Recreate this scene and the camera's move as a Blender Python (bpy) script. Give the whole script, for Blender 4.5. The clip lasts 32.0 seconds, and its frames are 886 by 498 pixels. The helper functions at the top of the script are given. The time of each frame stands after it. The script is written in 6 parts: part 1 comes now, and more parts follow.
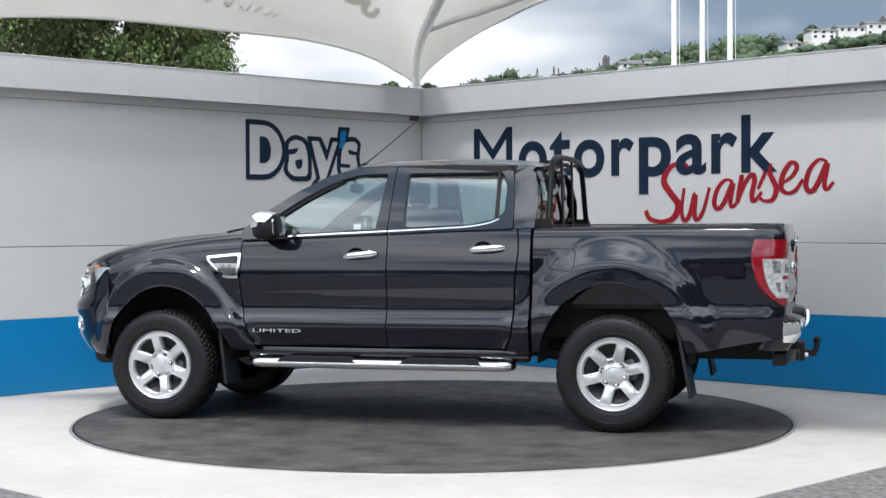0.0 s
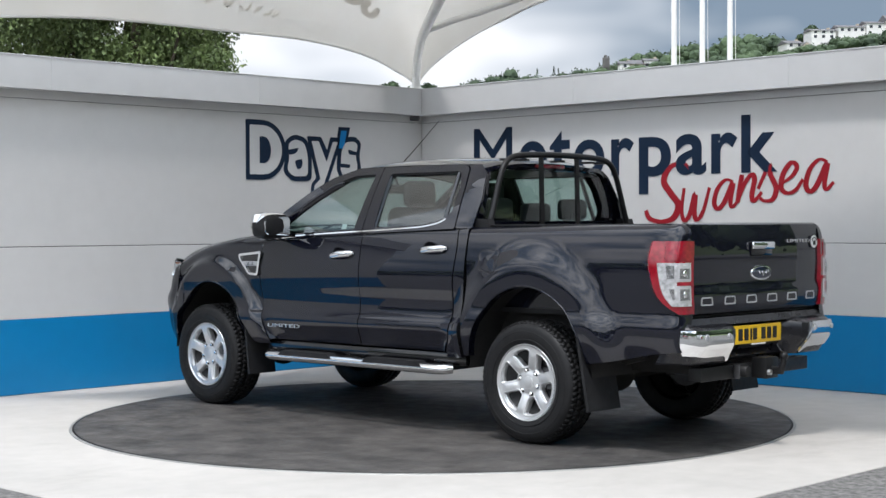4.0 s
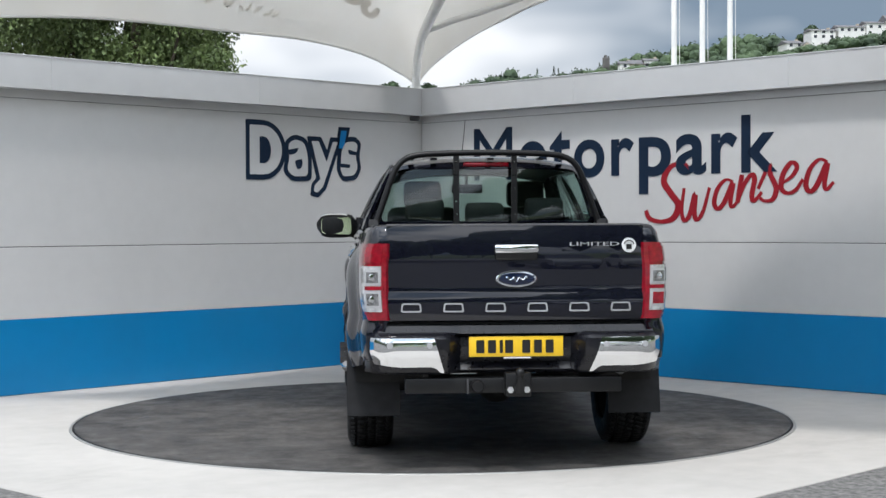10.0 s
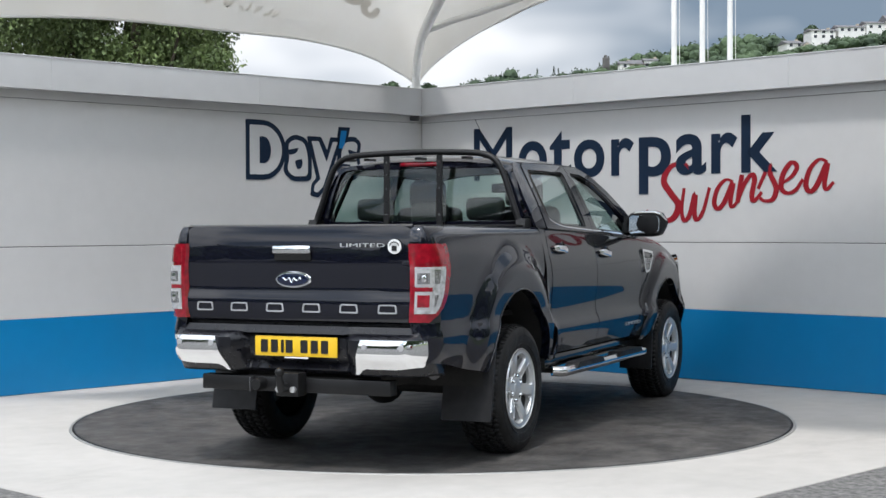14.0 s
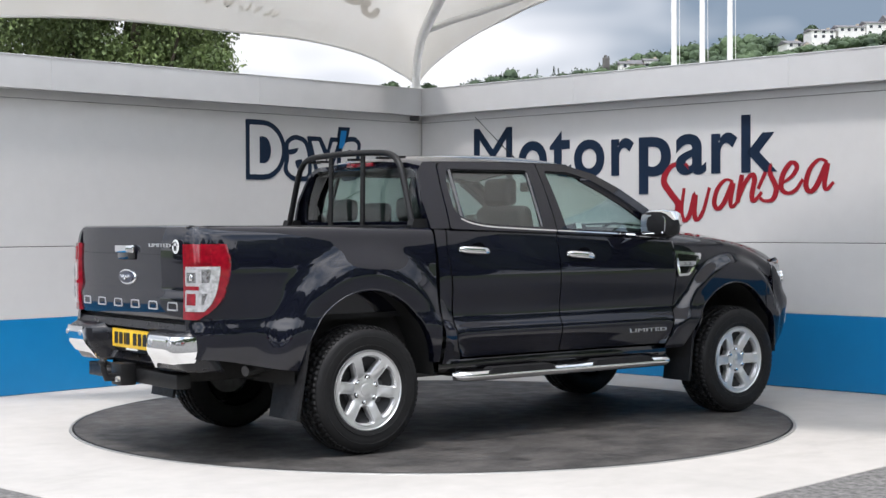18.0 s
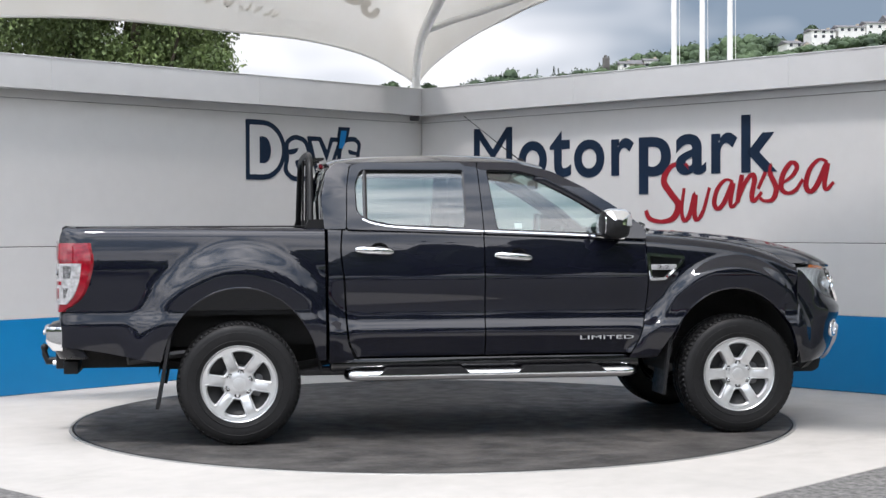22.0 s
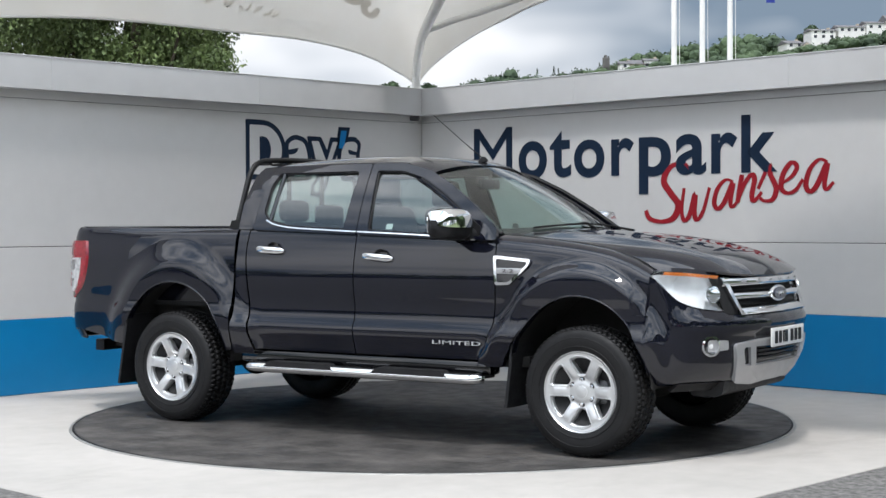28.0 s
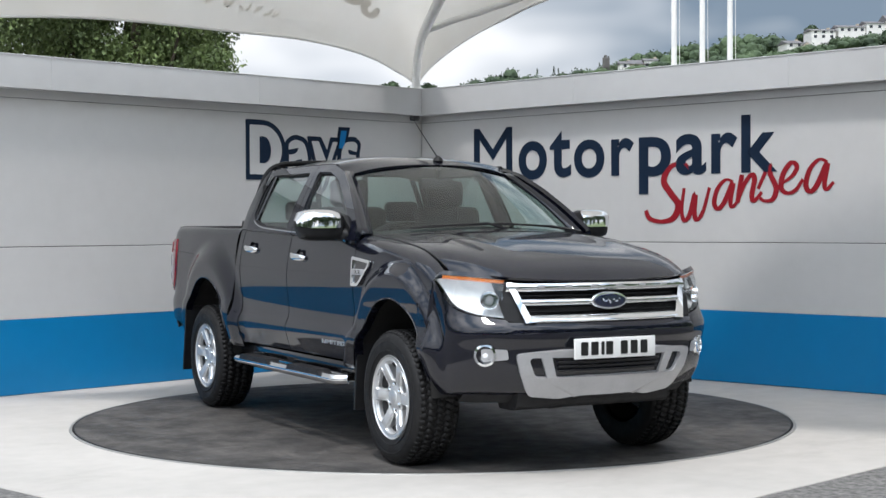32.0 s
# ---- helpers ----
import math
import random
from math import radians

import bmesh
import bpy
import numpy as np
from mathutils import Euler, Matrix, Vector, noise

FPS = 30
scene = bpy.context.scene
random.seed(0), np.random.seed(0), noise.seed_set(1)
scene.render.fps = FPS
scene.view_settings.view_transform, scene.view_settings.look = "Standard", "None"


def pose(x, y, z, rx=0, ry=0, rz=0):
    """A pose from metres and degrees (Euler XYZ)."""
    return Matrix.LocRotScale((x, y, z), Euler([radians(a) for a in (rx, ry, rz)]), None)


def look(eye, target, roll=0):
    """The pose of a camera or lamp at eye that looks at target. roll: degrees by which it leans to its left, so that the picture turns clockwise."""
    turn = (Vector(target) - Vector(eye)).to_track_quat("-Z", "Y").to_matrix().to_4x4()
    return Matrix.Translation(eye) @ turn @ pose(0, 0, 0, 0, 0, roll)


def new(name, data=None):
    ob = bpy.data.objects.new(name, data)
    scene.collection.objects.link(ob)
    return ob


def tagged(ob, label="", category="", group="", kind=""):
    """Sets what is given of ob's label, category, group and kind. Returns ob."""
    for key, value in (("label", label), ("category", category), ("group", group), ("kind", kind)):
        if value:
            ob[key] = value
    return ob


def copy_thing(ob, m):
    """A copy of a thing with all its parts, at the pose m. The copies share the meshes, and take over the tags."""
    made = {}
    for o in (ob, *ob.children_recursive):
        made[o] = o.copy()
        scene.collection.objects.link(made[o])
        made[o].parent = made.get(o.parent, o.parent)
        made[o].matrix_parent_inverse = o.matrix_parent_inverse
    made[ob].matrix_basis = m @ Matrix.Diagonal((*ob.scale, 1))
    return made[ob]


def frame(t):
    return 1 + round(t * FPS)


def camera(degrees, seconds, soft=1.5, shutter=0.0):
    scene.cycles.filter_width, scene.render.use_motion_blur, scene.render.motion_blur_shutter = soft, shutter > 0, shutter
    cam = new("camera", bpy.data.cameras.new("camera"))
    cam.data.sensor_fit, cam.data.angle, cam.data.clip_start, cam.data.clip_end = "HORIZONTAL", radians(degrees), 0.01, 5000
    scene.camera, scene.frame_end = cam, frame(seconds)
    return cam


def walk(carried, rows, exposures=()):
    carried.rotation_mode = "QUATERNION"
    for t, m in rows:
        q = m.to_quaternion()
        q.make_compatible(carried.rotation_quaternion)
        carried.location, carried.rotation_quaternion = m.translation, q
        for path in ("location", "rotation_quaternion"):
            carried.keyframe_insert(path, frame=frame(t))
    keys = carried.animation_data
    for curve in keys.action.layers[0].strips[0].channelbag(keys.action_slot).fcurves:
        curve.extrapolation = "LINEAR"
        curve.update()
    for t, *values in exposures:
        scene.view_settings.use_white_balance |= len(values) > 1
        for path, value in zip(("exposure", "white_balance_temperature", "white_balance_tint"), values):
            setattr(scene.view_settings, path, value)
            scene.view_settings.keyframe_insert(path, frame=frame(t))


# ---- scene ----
# ---------------- camera ----------------
cam = camera(32.633, 32.0)
EYE = Vector((0.0, -10.7776, 1.3599))
STAND = look(EYE, EYE + Vector((0.006997, 0.999861, -0.015135)), -0.277)
walk(cam, [(0.0, STAND), (32.0, STAND)], [(0.0, 0.36, 6370, 11.5), (3.0, 0.32, 6380, 11.5), (8.0, 0.24, 6360, 10.5), (13.0, 0.20, 6370, 10.5), (17.0, 0.38, 6480, 13.5), (20.0, 0.46, 6500, 14), (23.0, 0.33, 6470, 13.5), (25.0, 0.26, 6420, 12), (32.0, 0.22, 6400, 11)])

# ---------------- world and sun ----------------
SUN_AZ, SUN_EL = radians(196), radians(66)      # clockwise from +y, and above the horizon


def make_world():
    w = bpy.data.worlds.new("sky")
    scene.world = w
    w.use_nodes = True
    n, l = w.node_tree.nodes, w.node_tree.links
    n.clear()
    out, bg = n.new("ShaderNodeOutputWorld"), n.new("ShaderNodeBackground")
    sky = n.new("ShaderNodeTexSky")
    sky.sky_type, sky.sun_disc = "NISHITA", False
    sky.sun_elevation, sky.sun_rotation = SUN_EL, SUN_AZ
    tc, mp = n.new("ShaderNodeTexCoord"), n.new("ShaderNodeMapping")
    mp.inputs["Scale"].default_value = (1.0, 1.0, 2.6)
    mp.inputs["Location"].default_value = (-8.76, 6.07, -4.33)
    big, fine = n.new("ShaderNodeTexNoise"), n.new("ShaderNodeTexNoise")
    big.inputs["Scale"].default_value, big.inputs["Detail"].default_value = 2.3, 9.0
    big.inputs["Roughness"].default_value = 0.56
    fine.inputs["Scale"].default_value, fine.inputs["Detail"].default_value = 4.2, 3.0
    cover, tone = n.new("ShaderNodeValToRGB"), n.new("ShaderNodeValToRGB")
    cover.color_ramp.elements[0].position, cover.color_ramp.elements[1].position = 0.22, 0.38
    tone.color_ramp.elements[0].position, tone.color_ramp.elements[1].position = 0.38, 0.62
    tone.color_ramp.elements[0].color = (1.62, 2.15, 2.75, 1)
    tone.color_ramp.elements[1].color = (6.9, 7.1, 7.3, 1)
    mix = n.new("ShaderNodeMix")
    mix.data_type = "RGBA"
    l.new(tc.outputs["Generated"], mp.inputs["Vector"])
    l.new(mp.outputs["Vector"], big.inputs["Vector"])
    l.new(mp.outputs["Vector"], fine.inputs["Vector"])
    l.new(big.outputs["Fac"], cover.inputs["Fac"])
    l.new(fine.outputs["Fac"], tone.inputs["Fac"])
    l.new(cover.outputs["Color"], mix.inputs["Factor"])
    l.new(sky.outputs["Color"], mix.inputs["A"])
    l.new(tone.outputs["Color"], mix.inputs["B"])
    # thin cloud glows round the veiled sun
    dot, sharp, glow = n.new("ShaderNodeVectorMath"), n.new("ShaderNodeMath"), n.new("ShaderNodeMath")
    dot.operation, sharp.operation, glow.operation = "DOT_PRODUCT", "POWER", "MULTIPLY_ADD"
    dot.inputs[1].default_value = (math.sin(SUN_AZ) * math.cos(SUN_EL), math.cos(SUN_AZ) * math.cos(SUN_EL), math.sin(SUN_EL))
    clampd = n.new("ShaderNodeClamp")
    sharp.inputs[1].default_value = 2.0
    glow.inputs[1].default_value, glow.inputs[2].default_value = 3.2, 1.0
    scale = n.new("ShaderNodeVectorMath")
    scale.operation = "SCALE"
    l.new(tc.outputs["Generated"], dot.inputs[0])
    l.new(dot.outputs["Value"], clampd.inputs["Value"])
    l.new(clampd.outputs["Result"], sharp.inputs[0])
    l.new(sharp.outputs[0], glow.inputs[0])
    l.new(mix.outputs["Result"], scale.inputs[0])
    l.new(glow.outputs[0], scale.inputs["Scale"])
    l.new(scale.outputs["Vector"], bg.inputs["Color"])
    bg.inputs["Strength"].default_value = 0.125
    l.new(bg.outputs["Background"], out.inputs["Surface"])


make_world()
sun = new("sun", bpy.data.lights.new("sun", "SUN"))
sun.data.energy, sun.data.angle, sun.data.color = 1.9, radians(6), (1.0, 0.975, 0.94)
sun.matrix_world = look((math.sin(SUN_AZ) * math.cos(SUN_EL) * 40, math.cos(SUN_AZ) * math.cos(SUN_EL) * 40, math.sin(SUN_EL) * 40), (0, 0, 0))


# ---------------- materials ----------------
def mat(name, color, rough=0.5, metal=0.0, vary=0.0, scale=6.0, bump=0.0, bump_scale=60.0, rough_vary=0.0, coat=0.0, second=None,
        object_random=0.0, trans=0.0, specular=0.5, emit=0.0, ior=1.45):
    """A surface: base colour that drifts at two scales, a fine relief and uneven gloss."""
    m = bpy.data.materials.new(name)
    m.use_nodes = True
    n, l = m.node_tree.nodes, m.node_tree.links
    b = n["Principled BSDF"]
    b.inputs["Base Color"].default_value = (*color, 1)
    b.inputs["Roughness"].default_value, b.inputs["Metallic"].default_value = rough, metal
    b.inputs["Coat Weight"].default_value, b.inputs["Coat Roughness"].default_value = coat, 0.02
    b.inputs["Transmission Weight"].default_value, b.inputs["IOR"].default_value = trans, ior
    b.inputs["Specular IOR Level"].default_value = specular
    if emit:
        b.inputs["Emission Color"].default_value, b.inputs["Emission Strength"].default_value = (*color, 1), emit
    tc = n.new("ShaderNodeTexCoord")

    def noise_at(sc, detail=5.0):
        t = n.new("ShaderNodeTexNoise")
        t.inputs["Scale"].default_value, t.inputs["Detail"].default_value = sc, detail
        l.new(tc.outputs["Object"], t.inputs["Vector"])
        return t.outputs["Fac"]

    if vary or second:
        a, c = noise_at(scale), noise_at(scale * 9, 3.0)
        add = n.new("ShaderNodeMath")
        add.operation = "MULTIPLY_ADD"
        add.inputs[1].default_value = 0.45
        l.new(c, add.inputs[0])
        l.new(a, add.inputs[2])
        ramp = n.new("ShaderNodeValToRGB")
        e = ramp.color_ramp.elements
        e[0].position, e[1].position = 0.5, 0.95
        two = second or color
        e[0].color = (*[x * (1 - vary) for x in color], 1)
        e[1].color = (*[min(1, x * (1 + vary)) for x in two], 1)
        l.new(add.outputs[0], ramp.inputs["Fac"])
        last = ramp.outputs["Color"]
        if object_random:
            info, hsv = n.new("ShaderNodeObjectInfo"), n.new("ShaderNodeHueSaturation")
            mr = n.new("ShaderNodeMapRange")
            mr.inputs["To Min"].default_value, mr.inputs["To Max"].default_value = 1 - object_random, 1 + object_random
            l.new(info.outputs["Random"], mr.inputs["Value"])
            l.new(mr.outputs["Result"], hsv.inputs["Value"])
            l.new(last, hsv.inputs["Color"])
            last = hsv.outputs["Color"]
        l.new(last, b.inputs["Base Color"])
    if rough_vary:
        mr = n.new("ShaderNodeMapRange")
        mr.inputs["From Min"].default_value, mr.inputs["From Max"].default_value = 0.3, 0.7
        mr.inputs["To Min"].default_value, mr.inputs["To Max"].default_value = max(0, rough - rough_vary), min(1, rough + rough_vary)
        l.new(noise_at(scale * 2.3), mr.inputs["Value"])
        l.new(mr.outputs["Result"], b.inputs["Roughness"])
    if bump:
        bn = n.new("ShaderNodeBump")
        bn.inputs["Strength"].default_value, bn.inputs["Distance"].default_value = bump, 0.004
        l.new(noise_at(bump_scale, 8.0), bn.inputs["Height"])
        l.new(bn.outputs["Normal"], b.inputs["Normal"])
    return m


M_WALL = mat("grey_cladding", (0.605, 0.6, 0.595), 0.42, 0.0, 0.035, 0.9, 0.02, 300, 0.08)
M_BLUE = mat("blue_cladding", (0.004, 0.2, 0.46), 0.36, 0.0, 0.05, 0.9, 0.02, 300, 0.08)
M_FASCIA = mat("fascia_metal", (0.56, 0.56, 0.56), 0.45, 0.0, 0.05, 0.7, 0.02, 200, 0.08)
M_DARK = mat("dark_joint", (0.015, 0.015, 0.016), 0.8)
M_JOINT = mat("grey_joint", (0.09, 0.09, 0.092), 0.8)
M_CONC = mat("pale_concrete", (0.43, 0.408, 0.38), 0.75, 0.0, 0.1, 0.7, 0.15, 90, 0.1)
M_TARMAC = mat("tarmac", (0.075, 0.073, 0.07), 0.9, 0.0, 0.4, 26.0, 1.0, 90, second=(0.16, 0.155, 0.148))
M_MAT = mat("turntable_mat", (0.034, 0.0318, 0.0305), 0.66, 0.0, 0.35, 3.4, 0.35, 190, 0.12, second=(0.064, 0.059, 0.055))
M_PLASTIC = mat("black_plastic", (0.016, 0.016, 0.0172), 0.5, 0.0, 0.25, 14.0, 0.1, 400, 0.08, specular=0.25)
M_STEEL = mat("ring_steel", (0.33, 0.325, 0.31), 0.5, 0.5, 0.1, 5.0, 0.05, 200, 0.08)
M_NAVY = mat("navy_lettering", (0.008, 0.02, 0.045), 0.4, 0.0, 0.06, 3.0, specular=0.2)
M_RED = mat("red_lettering", (0.29, 0.013, 0.022), 0.4, 0.0, 0.06, 3.0, specular=0.2)


def streaked(m, pale, scale, lo, hi, most):
    """Adds dusty streaks and scuffs with their own shape over a surface's colour."""
    n, l = m.node_tree.nodes, m.node_tree.links
    b = n["Principled BSDF"]
    old = b.inputs["Base Color"].links[0].from_socket
    tc, mp, no, rp, mx = n.new("ShaderNodeTexCoord"), n.new("ShaderNodeMapping"), n.new("ShaderNodeTexNoise"), n.new("ShaderNodeMapRange"), n.new("ShaderNodeMix")
    mp.inputs["Scale"].default_value = scale
    mp.inputs["Rotation"].default_value = (0, 0, 0.6)
    no.inputs["Scale"].default_value, no.inputs["Detail"].default_value, no.inputs["Roughness"].default_value = 1.0, 8.0, 0.68
    rp.inputs["From Min"].default_value, rp.inputs["From Max"].default_value, rp.inputs["To Max"].default_value = lo, hi, most
    mx.data_type = "RGBA"
    mx.inputs["B"].default_value = (*pale, 1)
    l.new(tc.outputs["Object"], mp.inputs["Vector"])
    l.new(mp.outputs["Vector"], no.inputs["Vector"])
    l.new(no.outputs["Fac"], rp.inputs["Value"])
    l.new(rp.outputs["Result"], mx.inputs["Factor"])
    l.new(old, mx.inputs["A"])
    l.new(mx.outputs["Result"], b.inputs["Base Color"])


streaked(M_MAT, (0.15, 0.138, 0.126), (1.5, 9.0, 1.0), 0.56, 0.8, 0.55)
streaked(M_MAT, (0.135, 0.122, 0.11), (0.55, 0.95, 1.0), 0.54, 0.74, 0.6)
streaked(M_CONC, (0.3, 0.28, 0.255), (0.5, 1.1, 1.0), 0.55, 0.75, 0.7)
M_PALE = mat("pale_lettering", (0.6, 0.6, 0.6), 0.42, 0.0, 0.03, 3.0)
M_TICK = mat("blue_lettering", (0.01, 0.2, 0.5), 0.4, 0.0, 0.05, 3.0, specular=0.2)


# ---------------- helpers ----------------
def mesh_of(bm, name, smooth=True, sharp=35):
    me = bpy.data.meshes.new(name)
    bmesh.ops.remove_doubles(bm, verts=bm.verts, dist=1e-5)
    bmesh.ops.recalc_face_normals(bm, faces=bm.faces)
    if smooth:
        for f in bm.faces:
            f.smooth = True
        for e in bm.edges:
            if len(e.link_faces) == 2 and e.calc_face_angle(0) > radians(sharp):
                e.smooth = False
    bm.to_mesh(me)
    bm.free()
    return me


def part(name, bm, material, parent=None, label="", smooth=True, sharp=35):
    ob = new(name, mesh_of(bm, name, smooth, sharp))
    ob.data.materials.append(material)
    ob.parent = parent
    if label:
        ob["label"] = label
    return ob


def thing(name, label, category, m=None, group="", kind=""):
    ob = tagged(new(name), label, category, group, kind)
    ob.matrix_world = m or Matrix()
    return ob


def box(bm, x0, x1, y0, y1, z0, z1, bevel=0.0, seg=2, m=None):
    r = bmesh.ops.create_cube(bm, size=1.0)
    t = Matrix.LocRotScale(((x0 + x1) / 2, (y0 + y1) / 2, (z0 + z1) / 2), None, (abs(x1 - x0), abs(y1 - y0), abs(z1 - z0)))
    bmesh.ops.transform(bm, matrix=(m @ t) if m else t, verts=r["verts"])
    if bevel:
        es = {e for v in r["verts"] for e in v.link_edges}
        bmesh.ops.bevel(bm, geom=list(es), offset=bevel, segments=seg, affect="EDGES", profile=0.5)
    return bm


def boxed(*a, **k):
    return box(bmesh.new(), *a, **k)


def grid(bm, rows):
    """A sheet of quads through rows of points."""
    vs = [[bm.verts.new(p) for p in r] for r in rows]
    for a, b in zip(vs, vs[1:]):
        for i in range(len(a) - 1):
            bm.faces.new((a[i], a[i + 1], b[i + 1], b[i]))
    return vs


def tube(bm, pts, r, seg=12, caps=True, closed=False):
    """A round bar along a row of points; r is one radius or one for each point."""
    pts = [Vector(p) for p in pts]
    n = len(pts)
    rings, up = [], None
    for i, p in enumerate(pts):
        a = pts[i - 1] if i or closed else p
        b = pts[(i + 1) % n] if i < n - 1 or closed else p
        d = (b - a).normalized()
        if up is None:
            up = Vector((0, 0, 1)) if abs(d.z) < 0.9 else Vector((1, 0, 0))
        s = d.cross(up).normalized()
        up = s.cross(d).normalized()
        ri = r[i] if isinstance(r, (list, tuple)) else r
        rings.append([bm.verts.new(p + (s * math.cos(t) + up * math.sin(t)) * ri) for t in [math.tau * k / seg for k in range(seg)]])
    for i in range(n if closed else n - 1):
        a, b = rings[i], rings[(i + 1) % n]
        for k in range(seg):
            bm.faces.new((a[k], a[(k + 1) % seg], b[(k + 1) % seg], b[k]))
    if caps and not closed:
        bm.faces.new(rings[0][::-1])
        bm.faces.new(rings[-1])
    return bm


def spline(ctrl, n=8):
    """Catmull-Rom points through a few control points."""
    c = [Vector(p) for p in ctrl]
    c = [c[0] * 2 - c[1]] + c + [c[-1] * 2 - c[-2]]
    out = []
    for i in range(1, len(c) - 2):
        for k in range(n):
            t = k / n
            a, b, d, e = c[i - 1], c[i], c[i + 1], c[i + 2]
            out.append(0.5 * ((2 * b) + (d - a) * t + (2 * a - 5 * b + 4 * d - e) * t * t + (3 * b - a - 3 * d + e) * t ** 3))
    return out + [c[-2]]


def lathe(bm, profile, seg=32, axis="y", at=(0, 0, 0)):
    """Turns a row of (radius, along) about an axis through at."""
    rings = []
    for r, h in profile:
        ring = []
        for k in range(seg):
            t = math.tau * k / seg
            c, s = r * math.cos(t), r * math.sin(t)
            p = {"y": (c, h, s), "z": (c, s, h), "x": (h, c, s)}[axis]
            ring.append(bm.verts.new(Vector(p) + Vector(at)))
        rings.append(ring)
    for a, b in zip(rings, rings[1:]):
        for k in range(seg):
            bm.faces.new((a[k], a[(k + 1) % seg], b[(k + 1) % seg], b[k]))
    return rings


def prism(bm, outline, plane, h0, h1, bevel=0.0):
    """A plate with the given outline in a plane ('xz', 'yz', 'xy'), from h0 to h1 along the third axis."""
    def put(a, b, h):
        return {"xz": (a, h, b), "yz": (h, a, b), "xy": (a, b, h)}[plane]
    lo = [bm.verts.new(put(a, b, h0)) for a, b in outline]
    hi = [bm.verts.new(put(a, b, h1)) for a, b in outline]
    bm.faces.new(lo)
    bm.faces.new(hi[::-1])
    n = len(lo)
    for i in range(n):
        bm.faces.new((lo[i], lo[(i + 1) % n], hi[(i + 1) % n], hi[i]))
    if bevel:
        bmesh.ops.recalc_face_normals(bm, faces=bm.faces)
        es = [e for e in bm.edges if e.verts[0] in set(hi) and e.verts[1] in set(hi)] if bevel > 0 else []
        bmesh.ops.bevel(bm, geom=es, offset=bevel, segments=2, affect="EDGES", profile=0.5)
    return bm


def round_poly(pts, r, n=5):
    """An outline with its corners rounded by radius r."""
    out, m = [], len(pts)
    for i in range(m):
        p, a, b = Vector(pts[i]), Vector(pts[i - 1]), Vector(pts[(i + 1) % m])
        u, v = (a - p), (b - p)
        d = min(r, u.length * 0.45, v.length * 0.45)
        s, e = p + u.normalized() * d, p + v.normalized() * d
        for k in range(n + 1):
            t = k / n
            out.append(tuple(s * (1 - t) ** 2 + p * 2 * t * (1 - t) + e * t * t))
    return out


def text_part(name, chars, material, parent, size_box, m, thick=0.004, shear=0.0, fat=0.0, label=""):
    """Writing set in the built-in font, fitted to a box (x0, x1, z0, z1) of the plane y = 0 of its parent; m carries it on."""
    cu = bpy.data.curves.new(name, "FONT")
    cu.body, cu.size, cu.extrude, cu.shear, cu.offset = chars, 1.0, 0.02, shear, fat
    cu.resolution_u = 6
    tmp = new(name + "_tmp", cu)
    bpy.context.view_layer.update()
    me = bpy.data.meshes.new_from_object(tmp.evaluated_get(bpy.context.evaluated_depsgraph_get()))
    bpy.data.objects.remove(tmp)
    bpy.data.curves.remove(cu)
    co = np.array([v.co[:] for v in me.vertices])
    lo, hi = co.min(0), co.max(0)
    x0, x1, z0, z1 = size_box
    for v in me.vertices:
        f = [(v.co[k] - lo[k]) / max(hi[k] - lo[k], 1e-6) for k in range(3)]
        v.co = m @ Vector((x0 + f[0] * (x1 - x0), -thick * f[2], z0 + f[1] * (z1 - z0)))
    me.materials.clear()
    me.materials.append(material)
    ob = new(name, me)
    ob.parent = parent
    if label:
        ob["label"] = label
    return ob


# ---------------- the corner: walls, apron, turntable ----------------
CORNER = Vector((-0.105, 4.868, 0.0))
TURN = 45.334
# each wall's own space: x along the wall, -y towards the turntable, z up
WALL_L = pose(CORNER.x, CORNER.y, 0, 0, 0, TURN)              # runs along -x from the corner
WALL_R = pose(CORNER.x, CORNER.y, 0, 0, 0, TURN - 90)         # runs along +x from the corner
APRON = 7.0


